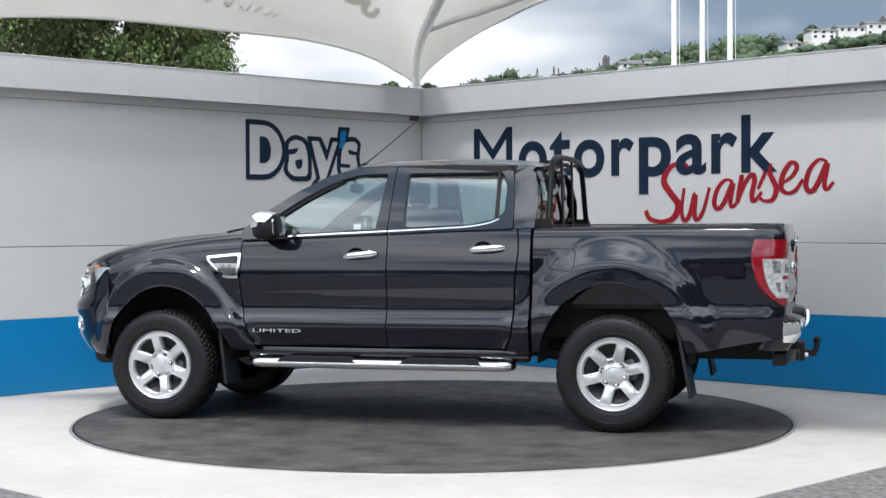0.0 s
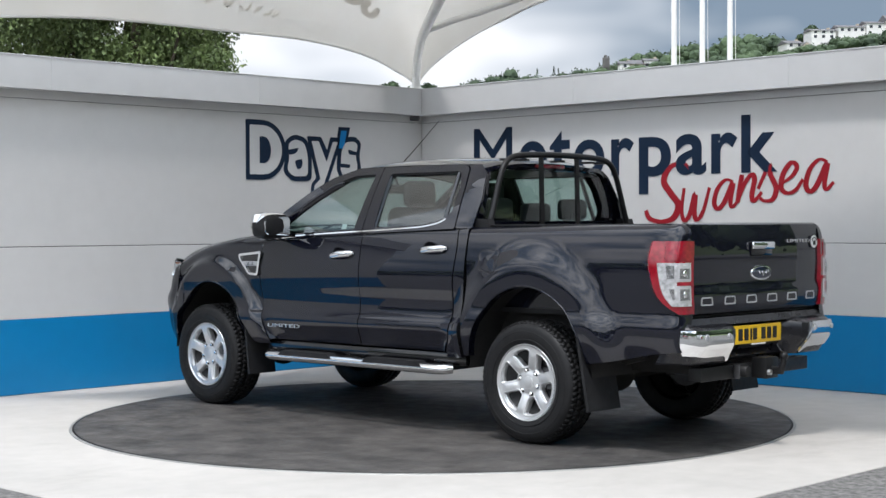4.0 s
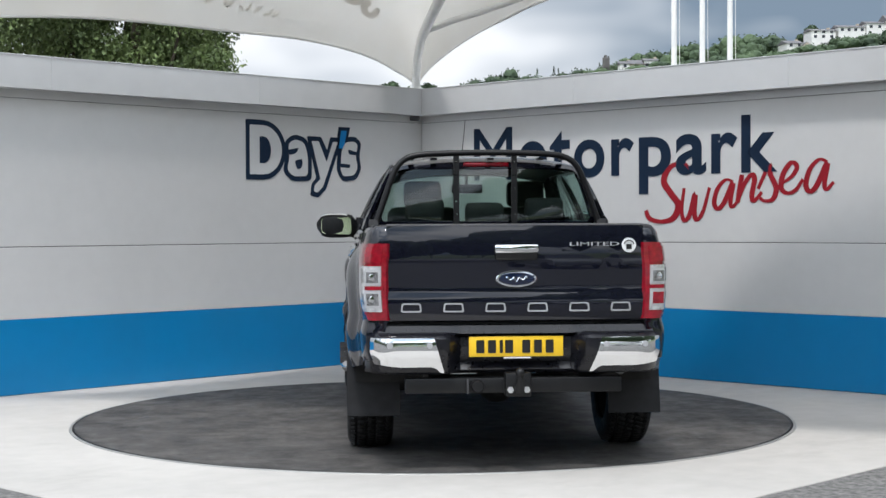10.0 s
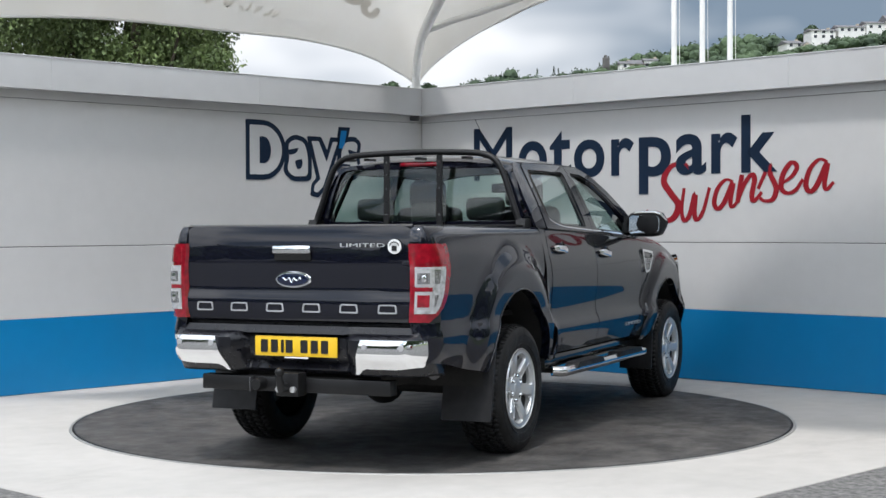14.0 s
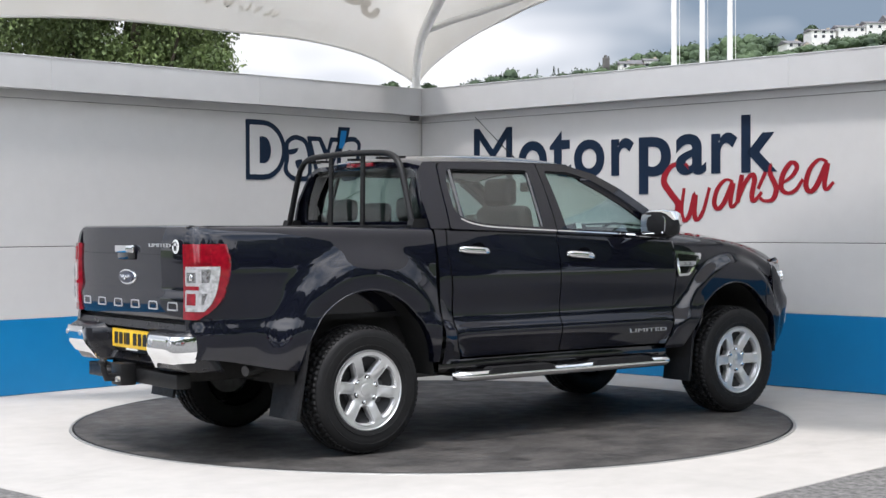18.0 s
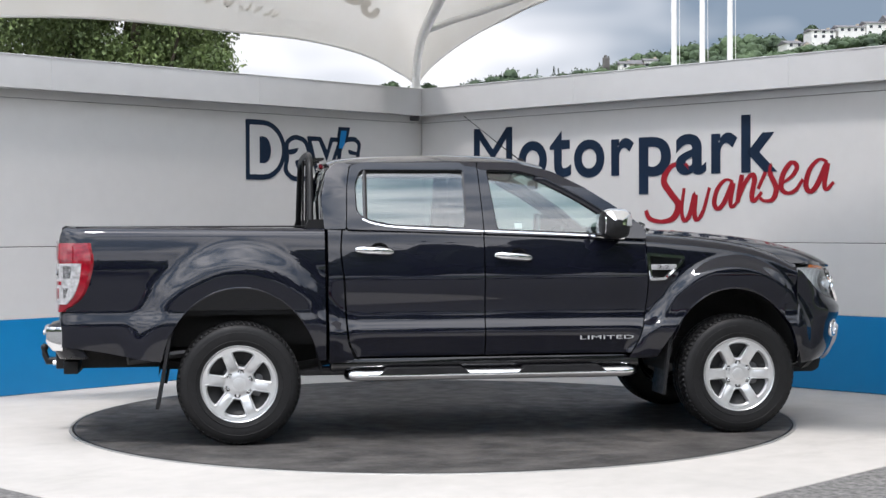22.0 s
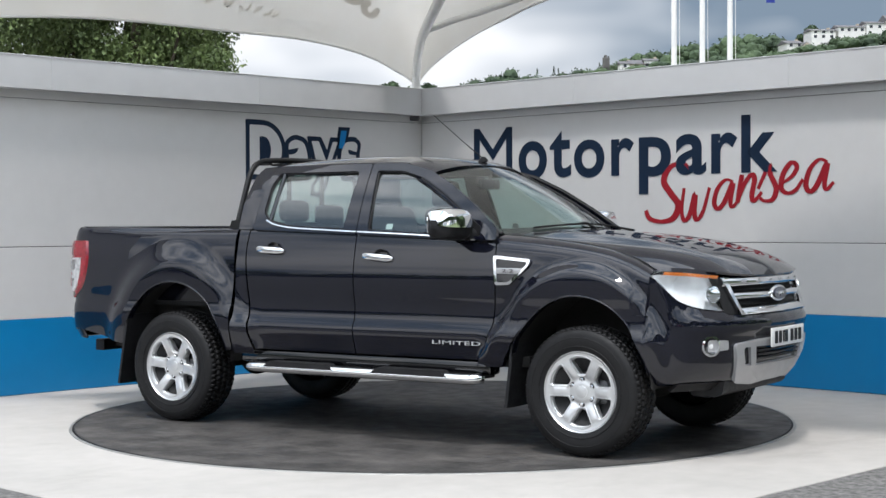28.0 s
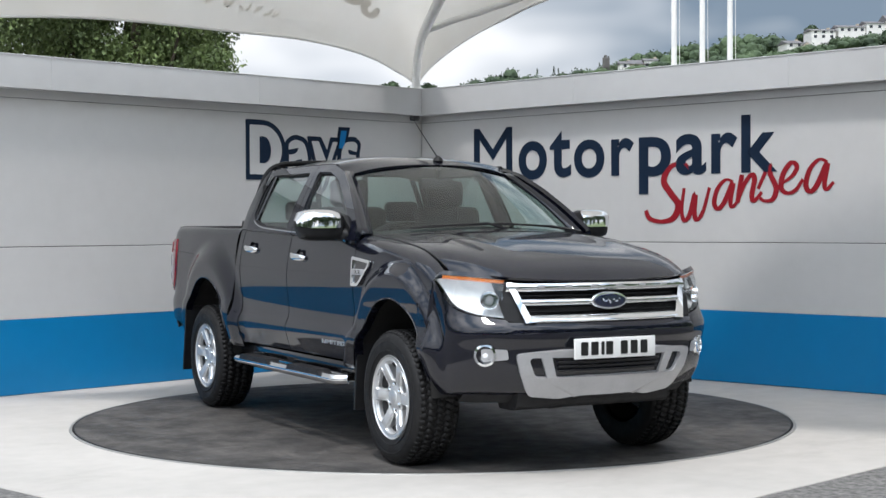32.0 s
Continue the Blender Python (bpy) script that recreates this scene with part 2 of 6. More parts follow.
def build_walls():
    for name, m, x0, x1 in (("wall_left", WALL_L, -7.4, 0.0), ("wall_right", WALL_R, 0.0, 7.4)):
        wall = part(name, boxed(x0, x1 + (0.3 if name == "wall_left" else 0), 0.03, 0.27, -0.05, 2.6), M_WALL)
        wall.matrix_world = m
        tagged(wall, "grey metal-clad screen wall with a blue band along its foot", "wall", kind="structure")
        e = 0.0
        a, b = x0, x1
        part("panel", boxed(a, b, e, 0.04, 0.004, 0.6165, 0.002, 1), M_BLUE, wall, "blue cladding panel")
        part("panel", boxed(a, b, e, 0.04, 0.6175, 1.203, 0.003, 1), M_WALL, wall)
        part("panel", boxed(a, b, e, 0.04, 1.209, 2.418, 0.003, 1), M_WALL, wall)
        part("panel", boxed(a, b, e, 0.04, 2.4225, 2.49, 0.003, 1), M_WALL, wall)
        part("joint", boxed(a, b, 0.014, 0.05, 0.0, 2.48), M_JOINT, wall)
        fas = part("fascia", boxed(a, b + (0.4 if name == "wall_left" else 0), 0.0, 0.4, 2.489, 2.73), M_FASCIA, wall, "grey folded metal fascia")
        cuts = [a, a + 3.0, a + 5.17, b - 0.12] if name == "wall_left" else [0.12 * 0, 2.12, 4.4, b]
        for c, d in zip(cuts, cuts[1:]):
            part("fascia_panel", boxed(c + 0.0004, d - 0.0004, -0.12, 0.0, 2.489, 2.753, 0.0012, 1), M_FASCIA, fas)
            part("coping", boxed(c, d, -0.125, 0.42, 2.753, 2.762, 0.002, 1), M_FASCIA, fas)


build_walls()

bm = boxed(-APRON, 0.0, -APRON + 0.075, 0.0, -0.2, 0.0, 0.004, 1)
pavement = part("pavement", bm, M_CONC)
pavement.matrix_world = WALL_L
tagged(pavement, "pale smooth concrete apron below the screen walls", "pavement", kind="structure")

bm = bmesh.new()
rings = lathe(bm, [(0.001, -0.006), (12, -0.006), (60, -0.03), (400, -1.0), (4000, -20)], 64, "z")
ground = tagged(part("ground", bm, M_TARMAC), "worn grey tarmac yard", "ground", kind="structure")

turntable = thing("turntable", "round turntable with a dark rubbery top and a thin steel rim", "turntable")
bm = bmesh.new()
lathe(bm, [(0.001, 0.006), (1.2, 0.006), (2.484, 0.006)], 160, "z")
part("top", bm, M_MAT, turntable, "dark grey scuffed top")
bm = bmesh.new()
lathe(bm, [(2.4845, 0.0065), (2.492, 0.0065), (2.496, 0.0), (2.496, -0.05)], 160, "z")
part("edge_strip", bm, M_PLASTIC, turntable, "black edge strip")
rim = thing("turntable_rim", "thin steel ring let into the concrete round the turntable", "steel ring", kind="structure")
bm = bmesh.new()
lathe(bm, [(2.503, -0.01), (2.503, 0.0045), (2.506, 0.006), (2.522, 0.006), (2.525, 0.0)], 160, "z")
part("ring", bm, M_STEEL, rim)
bm = bmesh.new()
lathe(bm, [(2.485, 0.001), (2.51, 0.001)], 160, "z")
part("gap", bm, M_DARK, rim)

# ---------------- the pickup: materials ----------------
M_PAINT = mat("black_blue_paint", (0.0036, 0.0043, 0.0098), 0.4, 0.0, 0.08, 2.0, coat=1.0, specular=0.06)
M_PAINT.node_tree.nodes["Principled BSDF"].inputs["Coat IOR"].default_value = 1.55
M_CHROME = mat("chrome", (0.86, 0.87, 0.88), 0.06, 1.0, 0.02, 20.0, 0.0, 60, 0.03)
M_ALLOY = mat("silver_alloy", (0.66, 0.665, 0.67), 0.32, 0.7, 0.03, 25.0, 0.0, 300, 0.03)
M_SATIN = mat("satin_silver_plastic", (0.43, 0.43, 0.44), 0.38, 0.35, 0.06, 9.0, 0.03, 300, 0.06)
M_GLOSSBLACK = mat("gloss_black_trim", (0.005, 0.005, 0.006), 0.12, 0.0, 0.1, 9.0, coat=0.6)
M_STEP = mat("satin_black_bumper", (0.006, 0.0062, 0.009), 0.3, 0.0, 0.12, 14.0, 0.02, 260, 0.05, coat=0.35, specular=0.3)
M_BAR = mat("black_powder_coat", (0.009, 0.009, 0.0096), 0.42, 0.0, 0.1, 20.0, 0.03, 300, 0.05, specular=0.35)
M_UNDER = mat("dusty_underbody", (0.014, 0.0135, 0.013), 0.85, 0.0, 0.4, 7.0, 0.3, 90)
M_RUBBER = mat("tyre_rubber", (0.010, 0.0099, 0.0104), 0.55, 0.0, 0.25, 11.0, 0.12, 260, 0.1, specular=0.3)
M_TRIM = mat("dark_cloth_trim", (0.02, 0.021, 0.022), 0.85, 0.0, 0.25, 20.0, 0.3, 350)
M_ROOFLINE = mat("pale_headlining", (0.2, 0.195, 0.18), 0.9, 0.0, 0.05, 9.0)
M_REDLENS = mat("red_lens", (0.23, 0.003, 0.012), 0.1, 0.0, 0.35, 34.0, 0.12, 90, 0.05, coat=1.0)
M_WHITELENS = mat("clear_lens_reflector", (0.88, 0.885, 0.89), 0.25, 0.0, 0.06, 20.0, 0.06, 70, 0.06, coat=1.0)
M_TAILCLEAR = mat("clear_tail_lens", (0.6, 0.6, 0.61), 0.16, 0.45, 0.4, 38.0, 0.25, 45, 0.08, coat=1.0)
M_LAMPCUP = mat("lamp_reflector", (0.3, 0.3, 0.305), 0.2, 0.7, 0.5, 45.0, 0.1, 90, 0.1, coat=1.0)
M_SILVERFRAME = mat("silver_lamp_frame", (0.62, 0.62, 0.63), 0.25, 0.5, 0.1, 30.0, coat=1.0)
M_FOG = mat("fog_lens", (0.2, 0.205, 0.21), 0.12, 0.5, 0.3, 40.0, coat=1.0)
M_AMBER = mat("amber_lens", (0.75, 0.2, 0.03), 0.2, 0.0, 0.1, 30.0, coat=1.0)
M_YELLOW = mat("yellow_plate", (0.8, 0.5, 0.02), 0.4, 0.0, 0.05, 12.0)
M_WHITE = mat("white_plate", (0.75, 0.75, 0.74), 0.4, 0.0, 0.04, 12.0)
M_BADGE = mat("blue_badge", (0.004, 0.011, 0.04), 0.15, 0.2, 0.2, 40.0, coat=1.0)
M_INK = mat("black_characters", (0.01, 0.01, 0.01), 0.5)
# one near-black tone for the inner barrel and the discs round the nuts
M_BARREL = mat("dark_barrel", (0.018, 0.018, 0.019), 0.6, 0.2, 0.2, 12.0, 0.05, 100)
M_BRAKE = mat("cast_iron", (0.12, 0.12, 0.125), 0.45, 0.8, 0.2, 20.0, 0.1, 200)


def glass_mat(name, tint, gloss=0.09):
    m = bpy.data.materials.new(name)
    m.use_nodes = True
    n, l = m.node_tree.nodes, m.node_tree.links
    n.remove(n["Principled BSDF"])
    out = n["Material Output"]
    tr, gl, mx, lw = n.new("ShaderNodeBsdfTransparent"), n.new("ShaderNodeBsdfGlossy"), n.new("ShaderNodeMixShader"), n.new("ShaderNodeLayerWeight")
    po, ma = n.new("ShaderNodeMath"), n.new("ShaderNodeMath")
    po.operation, ma.operation = "POWER", "MULTIPLY_ADD"
    po.inputs[1].default_value = 4.0
    ma.inputs[1].default_value, ma.inputs[2].default_value = 0.85, gloss
    tr.inputs["Color"].default_value = (*tint, 1)
    gl.inputs["Roughness"].default_value = 0.01
    gl.inputs["Color"].default_value = (0.95, 0.97, 0.97, 1)
    lw.inputs["Blend"].default_value = 0.5
    l.new(lw.outputs["Facing"], po.inputs[0])
    l.new(po.outputs[0], ma.inputs[0])
    l.new(ma.outputs[0], mx.inputs["Fac"])
    l.new(tr.outputs[0], mx.inputs[1])
    l.new(gl.outputs[0], mx.inputs[2])
    l.new(mx.outputs[0], out.inputs["Surface"])
    return m


M_GLASS = glass_mat("tinted_glass", (0.56, 0.70, 0.67), 0.13)
M_SCREEN = glass_mat("windscreen_glass", (0.64, 0.76, 0.72), 0.06)
M_LENS = glass_mat("clear_lamp_lens", (0.9, 0.92, 0.93), 0.06)

# ---------------- the pickup: shape ----------------
# its own space: x forward, y to its left, z up, from the middle between the axles on the ground
AXLE, TYRE_R, HUB_Z = 1.61, 0.385, 0.383


def smooth01(t):
    t = max(0.0, min(1.0, t))
    return t * t * t * (t * (6 * t - 15) + 10)


def curve(knots, x):
    """A smooth line through a few (x, value) knots."""
    if x <= knots[0][0]:
        return knots[0][1]
    if x >= knots[-1][0]:
        return knots[-1][1]
    for i in range(len(knots) - 1):
        if x <= knots[i + 1][0]:
            (xa, a), (xb, b) = knots[i], knots[i + 1]
            h = xb - xa
            sl = [(knots[j + 1][1] - knots[j][1]) / (knots[j + 1][0] - knots[j][0]) for j in range(len(knots) - 1)]
            da = sl[i] if i == 0 else (0 if sl[i - 1] * sl[i] <= 0 else 2 * sl[i - 1] * sl[i] / (sl[i - 1] + sl[i]))
            db = sl[i] if i == len(sl) - 1 else (0 if sl[i + 1] * sl[i] <= 0 else 2 * sl[i + 1] * sl[i] / (sl[i + 1] + sl[i]))
            t = (x - xa) / h
            return ((2 * t ** 3 - 3 * t * t + 1) * a + (t ** 3 - 2 * t * t + t) * h * da + (-2 * t ** 3 + 3 * t * t) * b + (t ** 3 - t * t) * h * db)


DOOR_SECTION = [(0.46, 0.822), (0.52, 0.844), (0.6, 0.867), (0.685, 0.888), (0.706, 0.887), (0.742, 0.868), (0.765, 0.860), (0.81, 0.857), (0.86, 0.859), (0.94, 0.871), (1.03, 0.876), (1.08, 0.872), (1.2, 0.852), (1.33, 0.822)]
BED_SECTION = [(0.46, 0.822), (0.56, 0.848), (0.66, 0.868), (0.75, 0.874), (0.79, 0.868), (0.83, 0.858), (1.0, 0.866), (1.1, 0.866), (1.19, 0.859), (1.28, 0.842), (1.36, 0.818)]
FRONT_ARCH = (1.58, 0.40, 0.455, 0.545)
REAR_ARCH = (-1.60, 0.42, 0.49, 0.56)


def flare(x, z):
    out = 0.0
    for (cx, cz, a, b), start, reach, amount in ((FRONT_ARCH, 1.2, 0.22, 0.052), (REAR_ARCH, 1.12, 0.46, 0.06)):
        r = math.hypot((x - cx) / a, (z - cz) / b)
        out = max(out, amount * (1 - smooth01((r - start) / reach)))
    return out * smooth01((z - 0.35) / 0.2)


def side_y(x, z, section):
    y = curve(section, z)
    if x > 1.0:
        y -= 0.02 * smooth01((x - 1.0) / 1.0)
    if x < -1.9:
        y -= 0.016 * smooth01((-1.9 - x) / 0.8)
    return y + flare(x, z)


TAIL_LINE = [(-2.53, 0.002), (-2.585, 0.007), (-2.63, 0.015), (-2.66, 0.027), (-2.683, 0.043), (-2.697, 0.064), (-2.705, 0.09), (-2.709, 0.132)]


def bed_y(x, z, d):
    """The bed side's half width; d is how far the plan line has turned in at the tail, where the lean fades out."""
    w = smooth01(d / 0.11)
    y = side_y(x, z, BED_SECTION)
    return y + (side_y(x, min(z, 1.2), BED_SECTION) - y) * w - d


def arch_z(x, low):
    for cx, cz, a, b in (FRONT_ARCH, REAR_ARCH):
        d = (x - cx) / a
        if abs(d) < 1:
            return max(low, cz + b * math.sqrt(1 - d * d))
    return low


def side_panel(name, sgn, xs, low, top, section, roll=(0.0, 0.0), front=None, rear=None, rows=34, parent=None, label="", power=2.0):
    """A body side between two ends: low(x) to top(x), rolled in at the top; front and rear are the leaning ends' offsets by height."""
    bm = bmesh.new()
    out = []
    x0, x1 = xs[0], xs[-1]
    for x in xs:
        zb, zt = arch_z(x, low(x)), top(x)
        u = (x - x0) / (x1 - x0)
        col = []
        for k in range(rows + 1):
            t = k / rows
            t = t - 0.06 * math.sin(math.tau * t) if roll[1] else t
            z = zb + (zt - zb) * t
            y = side_y(x, z, section)
            if roll[1] and z > zt - roll[1]:
                d = (z - (zt - roll[1])) / roll[1]
                y -= roll[0] * (1 - max(0, 1 - min(d, 0.995) ** power) ** (1 / power))
            dx = (front(z) * u ** 5 if front else 0) + (rear(z) * (1 - u) ** 5 if rear else 0)
            col.append((x + dx, sgn * y, z))
        out.append(col)
    grid(bm, out)
    # the turned-in edge below
    edge = [c[0] for c in out]
    grid(bm, [edge, [(p[0], p[1] - sgn * 0.045, p[2] + 0.004) for p in edge]])
    ob = part(name, bm, M_PAINT, parent, label, sharp=50)
    return ob


def span(a, b, step, *centres):
    """Stations from a to b, closer together at an arch's ends."""
    xs = {round(a + (b - a) * i / max(1, round((b - a) / step)), 5) for i in range(max(1, round((b - a) / step)) + 1)}
    for cx, cz, ra, rb in centres:
        for k in range(41):
            x = cx + ra * math.cos(math.pi * k / 40) * 0.9999
            if a < x < b:
                xs.add(round(x, 5))
    xs = sorted(xs)
    return [x for i, x in enumerate(xs) if i == 0 or i == len(xs) - 1 or x - xs[i - 1] > 0.0015]


def glass_y(z):
    d = z - 1.33
    return 0.820 - 0.36 * d - 0.29 * d * max(d, 0.0)


def plate(bm, outer, holes, put):
    """A flat outline with holes, laid on a surface by put(a, b)."""
    edges = []
    for loop in (outer, *holes):
        vs = [bm.verts.new((a, b, 0)) for a, b in loop]
        edges += [bm.edges.new((vs[i], vs[(i + 1) % len(vs)])) for i in range(len(vs))]
    bmesh.ops.triangle_fill(bm, edges=edges, use_beauty=True, use_dissolve=False)
    bmesh.ops.subdivide_edges(bm, edges=[e for e in bm.edges if e.calc_length() > 0.25], cuts=2)
    for v in bm.verts:
        v.co = Vector(put(v.co.x, v.co.y))
    return bm


def bowed(outline, put, holes=()):
    """A pane cut into strips, so that it can bow from its foot to its head."""
    bm = plate(bmesh.new(), outline, holes, lambda a, b: (a, 0, b))
    for k in range(1, 16):
        z = 1.27 + 0.45 * k / 16
        bmesh.ops.bisect_plane(bm, geom=bm.verts[:] + bm.edges[:] + bm.faces[:], plane_co=(0, 0, z), plane_no=(0, 0, 1))
    for v in bm.verts:
        v.co = put(v.co.x, v.co.z)
    return bm


def thicken(ob, t, offset=-1, crisp=True):
    md = ob.modifiers.new("thickness", "SOLIDIFY")
    md.thickness, md.offset = t, offset
    if crisp:
        ob.modifiers.new("crisp", "EDGE_SPLIT").split_angle = radians(40)
    return ob


WIN_REAR = round_poly([(-0.83, 1.712), (-0.158, 1.712), (-0.165, 1.336), (-0.64, 1.357), (-0.80, 1.392), (-0.868, 1.44), (-0.872, 1.62)], 0.03)
WIN_FRONT = round_poly([(-0.012, 1.712), (0.19, 1.706), (0.38, 1.655), (0.57, 1.555), (0.76, 1.43), (0.87, 1.345), (0.90, 1.285), (0.03, 1.327)], 0.02)
DOOR_TOP_REAR = round_poly([(-0.93, 1.332), (-0.918, 1.60), (-0.895, 1.735), (-0.84, 1.757), (-0.072, 1.76), (-0.058, 1.30)], 0.02)
DOOR_TOP_FRONT = round_poly([(-0.052, 1.30), (-0.066, 1.76), (0.20, 1.755), (0.42, 1.70), (0.62, 1.60), (0.82, 1.47), (1.0, 1.335), (1.01, 1.262)], 0.02)

truck = thing("pickup_truck", "black double-cab pickup truck with chrome trim and a sports bar", "pickup truck")


def bed_top(x):
    return 1.345 + 0.012 * smooth01((-1.06 - x) / 1.5)


def belt(x):
    return curve([(-1.07, 1.335), (-0.6, 1.335), (0.0, 1.315), (0.6, 1.283), (1.05, 1.255)], x)


def fender_top(x):
    return curve([(1.0, 1.30), (1.33, 1.272), (1.69, 1.222), (1.88, 1.165), (2.02, 1.098)], x)


def door_front(z):
    return curve([(0.5, -0.13), (0.64, -0.055), (0.78, -0.015), (1.0, 0.005), (1.18, 0.0), (1.3, -0.005)], z)


def rear_low(x):
    return curve([(-2.72, 0.62), (-2.59, 0.61), (-2.13, 0.53), (-2.0, 0.52)], x)


def build_sides():
    for s in (1, -1):
        side_panel("front_wing", s, span(1.012, 2.03, 0.022, FRONT_ARCH), lambda x: 0.50 if x < 1.928 else 0.84,
                   fender_top, DOOR_SECTION, (0.115, 0.11), rear=door_front, rows=44, parent=truck, power=3.2)
        fd = side_panel("front_door", s, span(-0.052, 1.004, 0.05), lambda x: 0.535, belt, DOOR_SECTION, (0.008, 0.03), front=door_front, rows=30, parent=truck)
        rd = side_panel("rear_door", s, span(-0.935, -0.06, 0.05), lambda x: 0.535, belt, DOOR_SECTION, (0.008, 0.03), rear=lambda z: curve([(0.53, 0.06), (0.65, 0.012), (1.0, -0.01), (1.2, -0.03), (1.34, -0.02)], z), rows=30, parent=truck)
        side_panel("cab_corner", s, span(-1.05, -0.945, 0.02), lambda x: 0.5, belt, DOOR_SECTION, (0.008, 0.03), front=lambda z: curve([(0.53, 0.05), (0.65, 0.008), (1.0, -0.012), (1.2, -0.03), (1.34, -0.02)], z), rows=26, parent=truck)
        part("sill", boxed(-1.04, 0.96, s * 0.72, s * 0.842, 0.44, 0.525, 0.02), M_GLOSSBLACK, truck)
        # bed side with a rounded tail
        bm = bmesh.new()
        path = [(x, 0.0) for x in span(-2.46, -1.072, 0.025, REAR_ARCH)][::-1] + TAIL_LINE
        cols = []
        for x, dy in path:
            zb, zt = arch_z(x, rear_low(x)), bed_top(x)
            col = []
            for k in range(45):
                t = k / 44
                t = t - 0.05 * math.sin(math.tau * t)
                z = zb + (zt - zb) * t
                d = max(0.0, (z - (zt - 0.05)) / 0.05)
                turn = 1 - math.sqrt(max(0, 1 - min(d, 0.99) ** 2))
                w = smooth01(dy / 0.06)
                y = bed_y(x, z, dy) - 0.04 * turn * (1 - w)
                dx = (0.012 * smooth01((z - 1.26) / 0.09) + 0.035 * turn) * w
                col.append((x + dx, s * y, z))
            cols.append(col)
        grid(bm, cols)
        lo = [c[0] for c in cols]
        grid(bm, [lo, [(p[0], p[1] - s * 0.05, p[2] + 0.004) for p in lo]])
        tops = [c[-1] for c in cols]
        grid(bm, [tops, [(max(p[0], -2.66), s * 0.702, p[2] + 0.002) for p in tops], [(max(p[0], -2.655), s * 0.698, p[2] - 0.03) for p in tops], [(max(p[0], -2.655), s * 0.698, 0.82) for p in tops]])
        bed = part("bed_side", bm, M_PAINT, truck, sharp=50)
        bm = bmesh.new()
        box(bm, -2.60, -1.1, s * 0.695, s * 0.765, 1.352, 1.362, 0.004)
        part("rail_cap", bm, M_PLASTIC, bed, "black plastic rail cap")
        # wheel-arch liners
        for nm, (cx, cz, a, b) in (("front", FRONT_ARCH), ("rear", REAR_ARCH)):
            bm = bmesh.new()
            arc = [(cx + (a + 0.012) * math.cos(t), cz + (b + 0.012) * math.sin(t)) for t in [math.pi * (k / 30 * 0.98 + 0.01) for k in range(31)]]
            grid(bm, [[(x, s * 0.875, z) for x, z in arc], [(x, s * 0.42, z) for x, z in arc]])
            prism(bm, arc, "xz", s * 0.41, s * 0.42)
            part("arch_liner", bm, M_UNDER, truck, "dusty black arch liner")
            bm = bmesh.new()
            ring = [(cx + a * math.cos(t), cz + b * math.sin(t)) for t in [math.pi * k / 48 for k in range(49)]]
            sec = DOOR_SECTION if nm == "front" else BED_SECTION
            ring = [q for q in ring if q[1] > 0.5]
            lip = [[(x, s * (side_y(x, z, sec) + o), z + dz) for x, z in ring] for o, dz in ((0.001, 0.004), (0.005, 0.0), (0.003, -0.006), (-0.05, -0.008))]
            grid(bm, lip)
            part("arch_lip", bm, M_PAINT, truck)
        # doors: upper frames, glass, trim, handles
        for door, outer, hole, nm in ((fd, DOOR_TOP_FRONT, WIN_FRONT, "f"), (rd, DOOR_TOP_REAR, WIN_REAR, "r")):
            put = lambda a, b: (a, s * glass_y(b), b)
            thicken(part("window_frame", bowed(outer, lambda a, b: (a, s * glass_y(b), b), [hole]), M_PAINT, door), 0.03, 0.0)
            bm = bowed(hole, lambda a, b: (a, s * (glass_y(b) - 0.012 + 0.006 * (1 - ((b - 1.52) / 0.2) ** 2)), b))
            part("window_glass", bm, M_GLASS, door, "green-tinted window glass").visible_shadow = False
            # black seal round the glass
            bm = bmesh.new()
            tube(bm, [(a, s * (glass_y(b) - 0.003), b) for a, b in hole], 0.009, 6, closed=True)
            part("seal", bm, M_PLASTIC, door, "black rubber seal")
        bm = bmesh.new()
        tube(bm, [(-0.165, s * (glass_y(1.335) - 0.002), 1.335), (-0.157, s * (glass_y(1.71) - 0.002), 1.71)], 0.013, 6)
        part("pillar_trim", bm, M_GLOSSBLACK, rd)
        bm = bmesh.new()
        tube(bm, [(-0.81, s * (glass_y(1.4) - 0.003), 1.395), (-0.802, s * (glass_y(1.71) - 0.002), 1.71)], 0.016, 6)
        part("pillar_trim", bm, M_GLOSSBLACK, rd)
        # small white notice inside the front glass
        bm = bmesh.new()
        grid(bm, [[(x, s * (glass_y(z) - 0.019), z) for x in (0.15, 0.2)] for z in (1.335, 1.352, 1.37)])
        part("notice", bm, M_WHITE, fd, "small white notice behind the glass")
        # chrome waist strip
        for door, pts in ((fd, [(-0.05, 1.318), (0.3, 1.303), (0.62, 1.287), (0.86, 1.272)]), (rd, [(-0.06, 1.318), (-0.4, 1.334), (-0.62, 1.347), (-0.76, 1.37), (-0.83, 1.398)])):
            bm = bmesh.new()
            tube(bm, [(p.x, s * (glass_y(p.y) + 0.006), p.y) for p in spline([(a, b, 0) for a, b in pts], 5)], 0.0105, 8)
            part("waist_strip", bm, M_CHROME, door, "chrome waist strip")
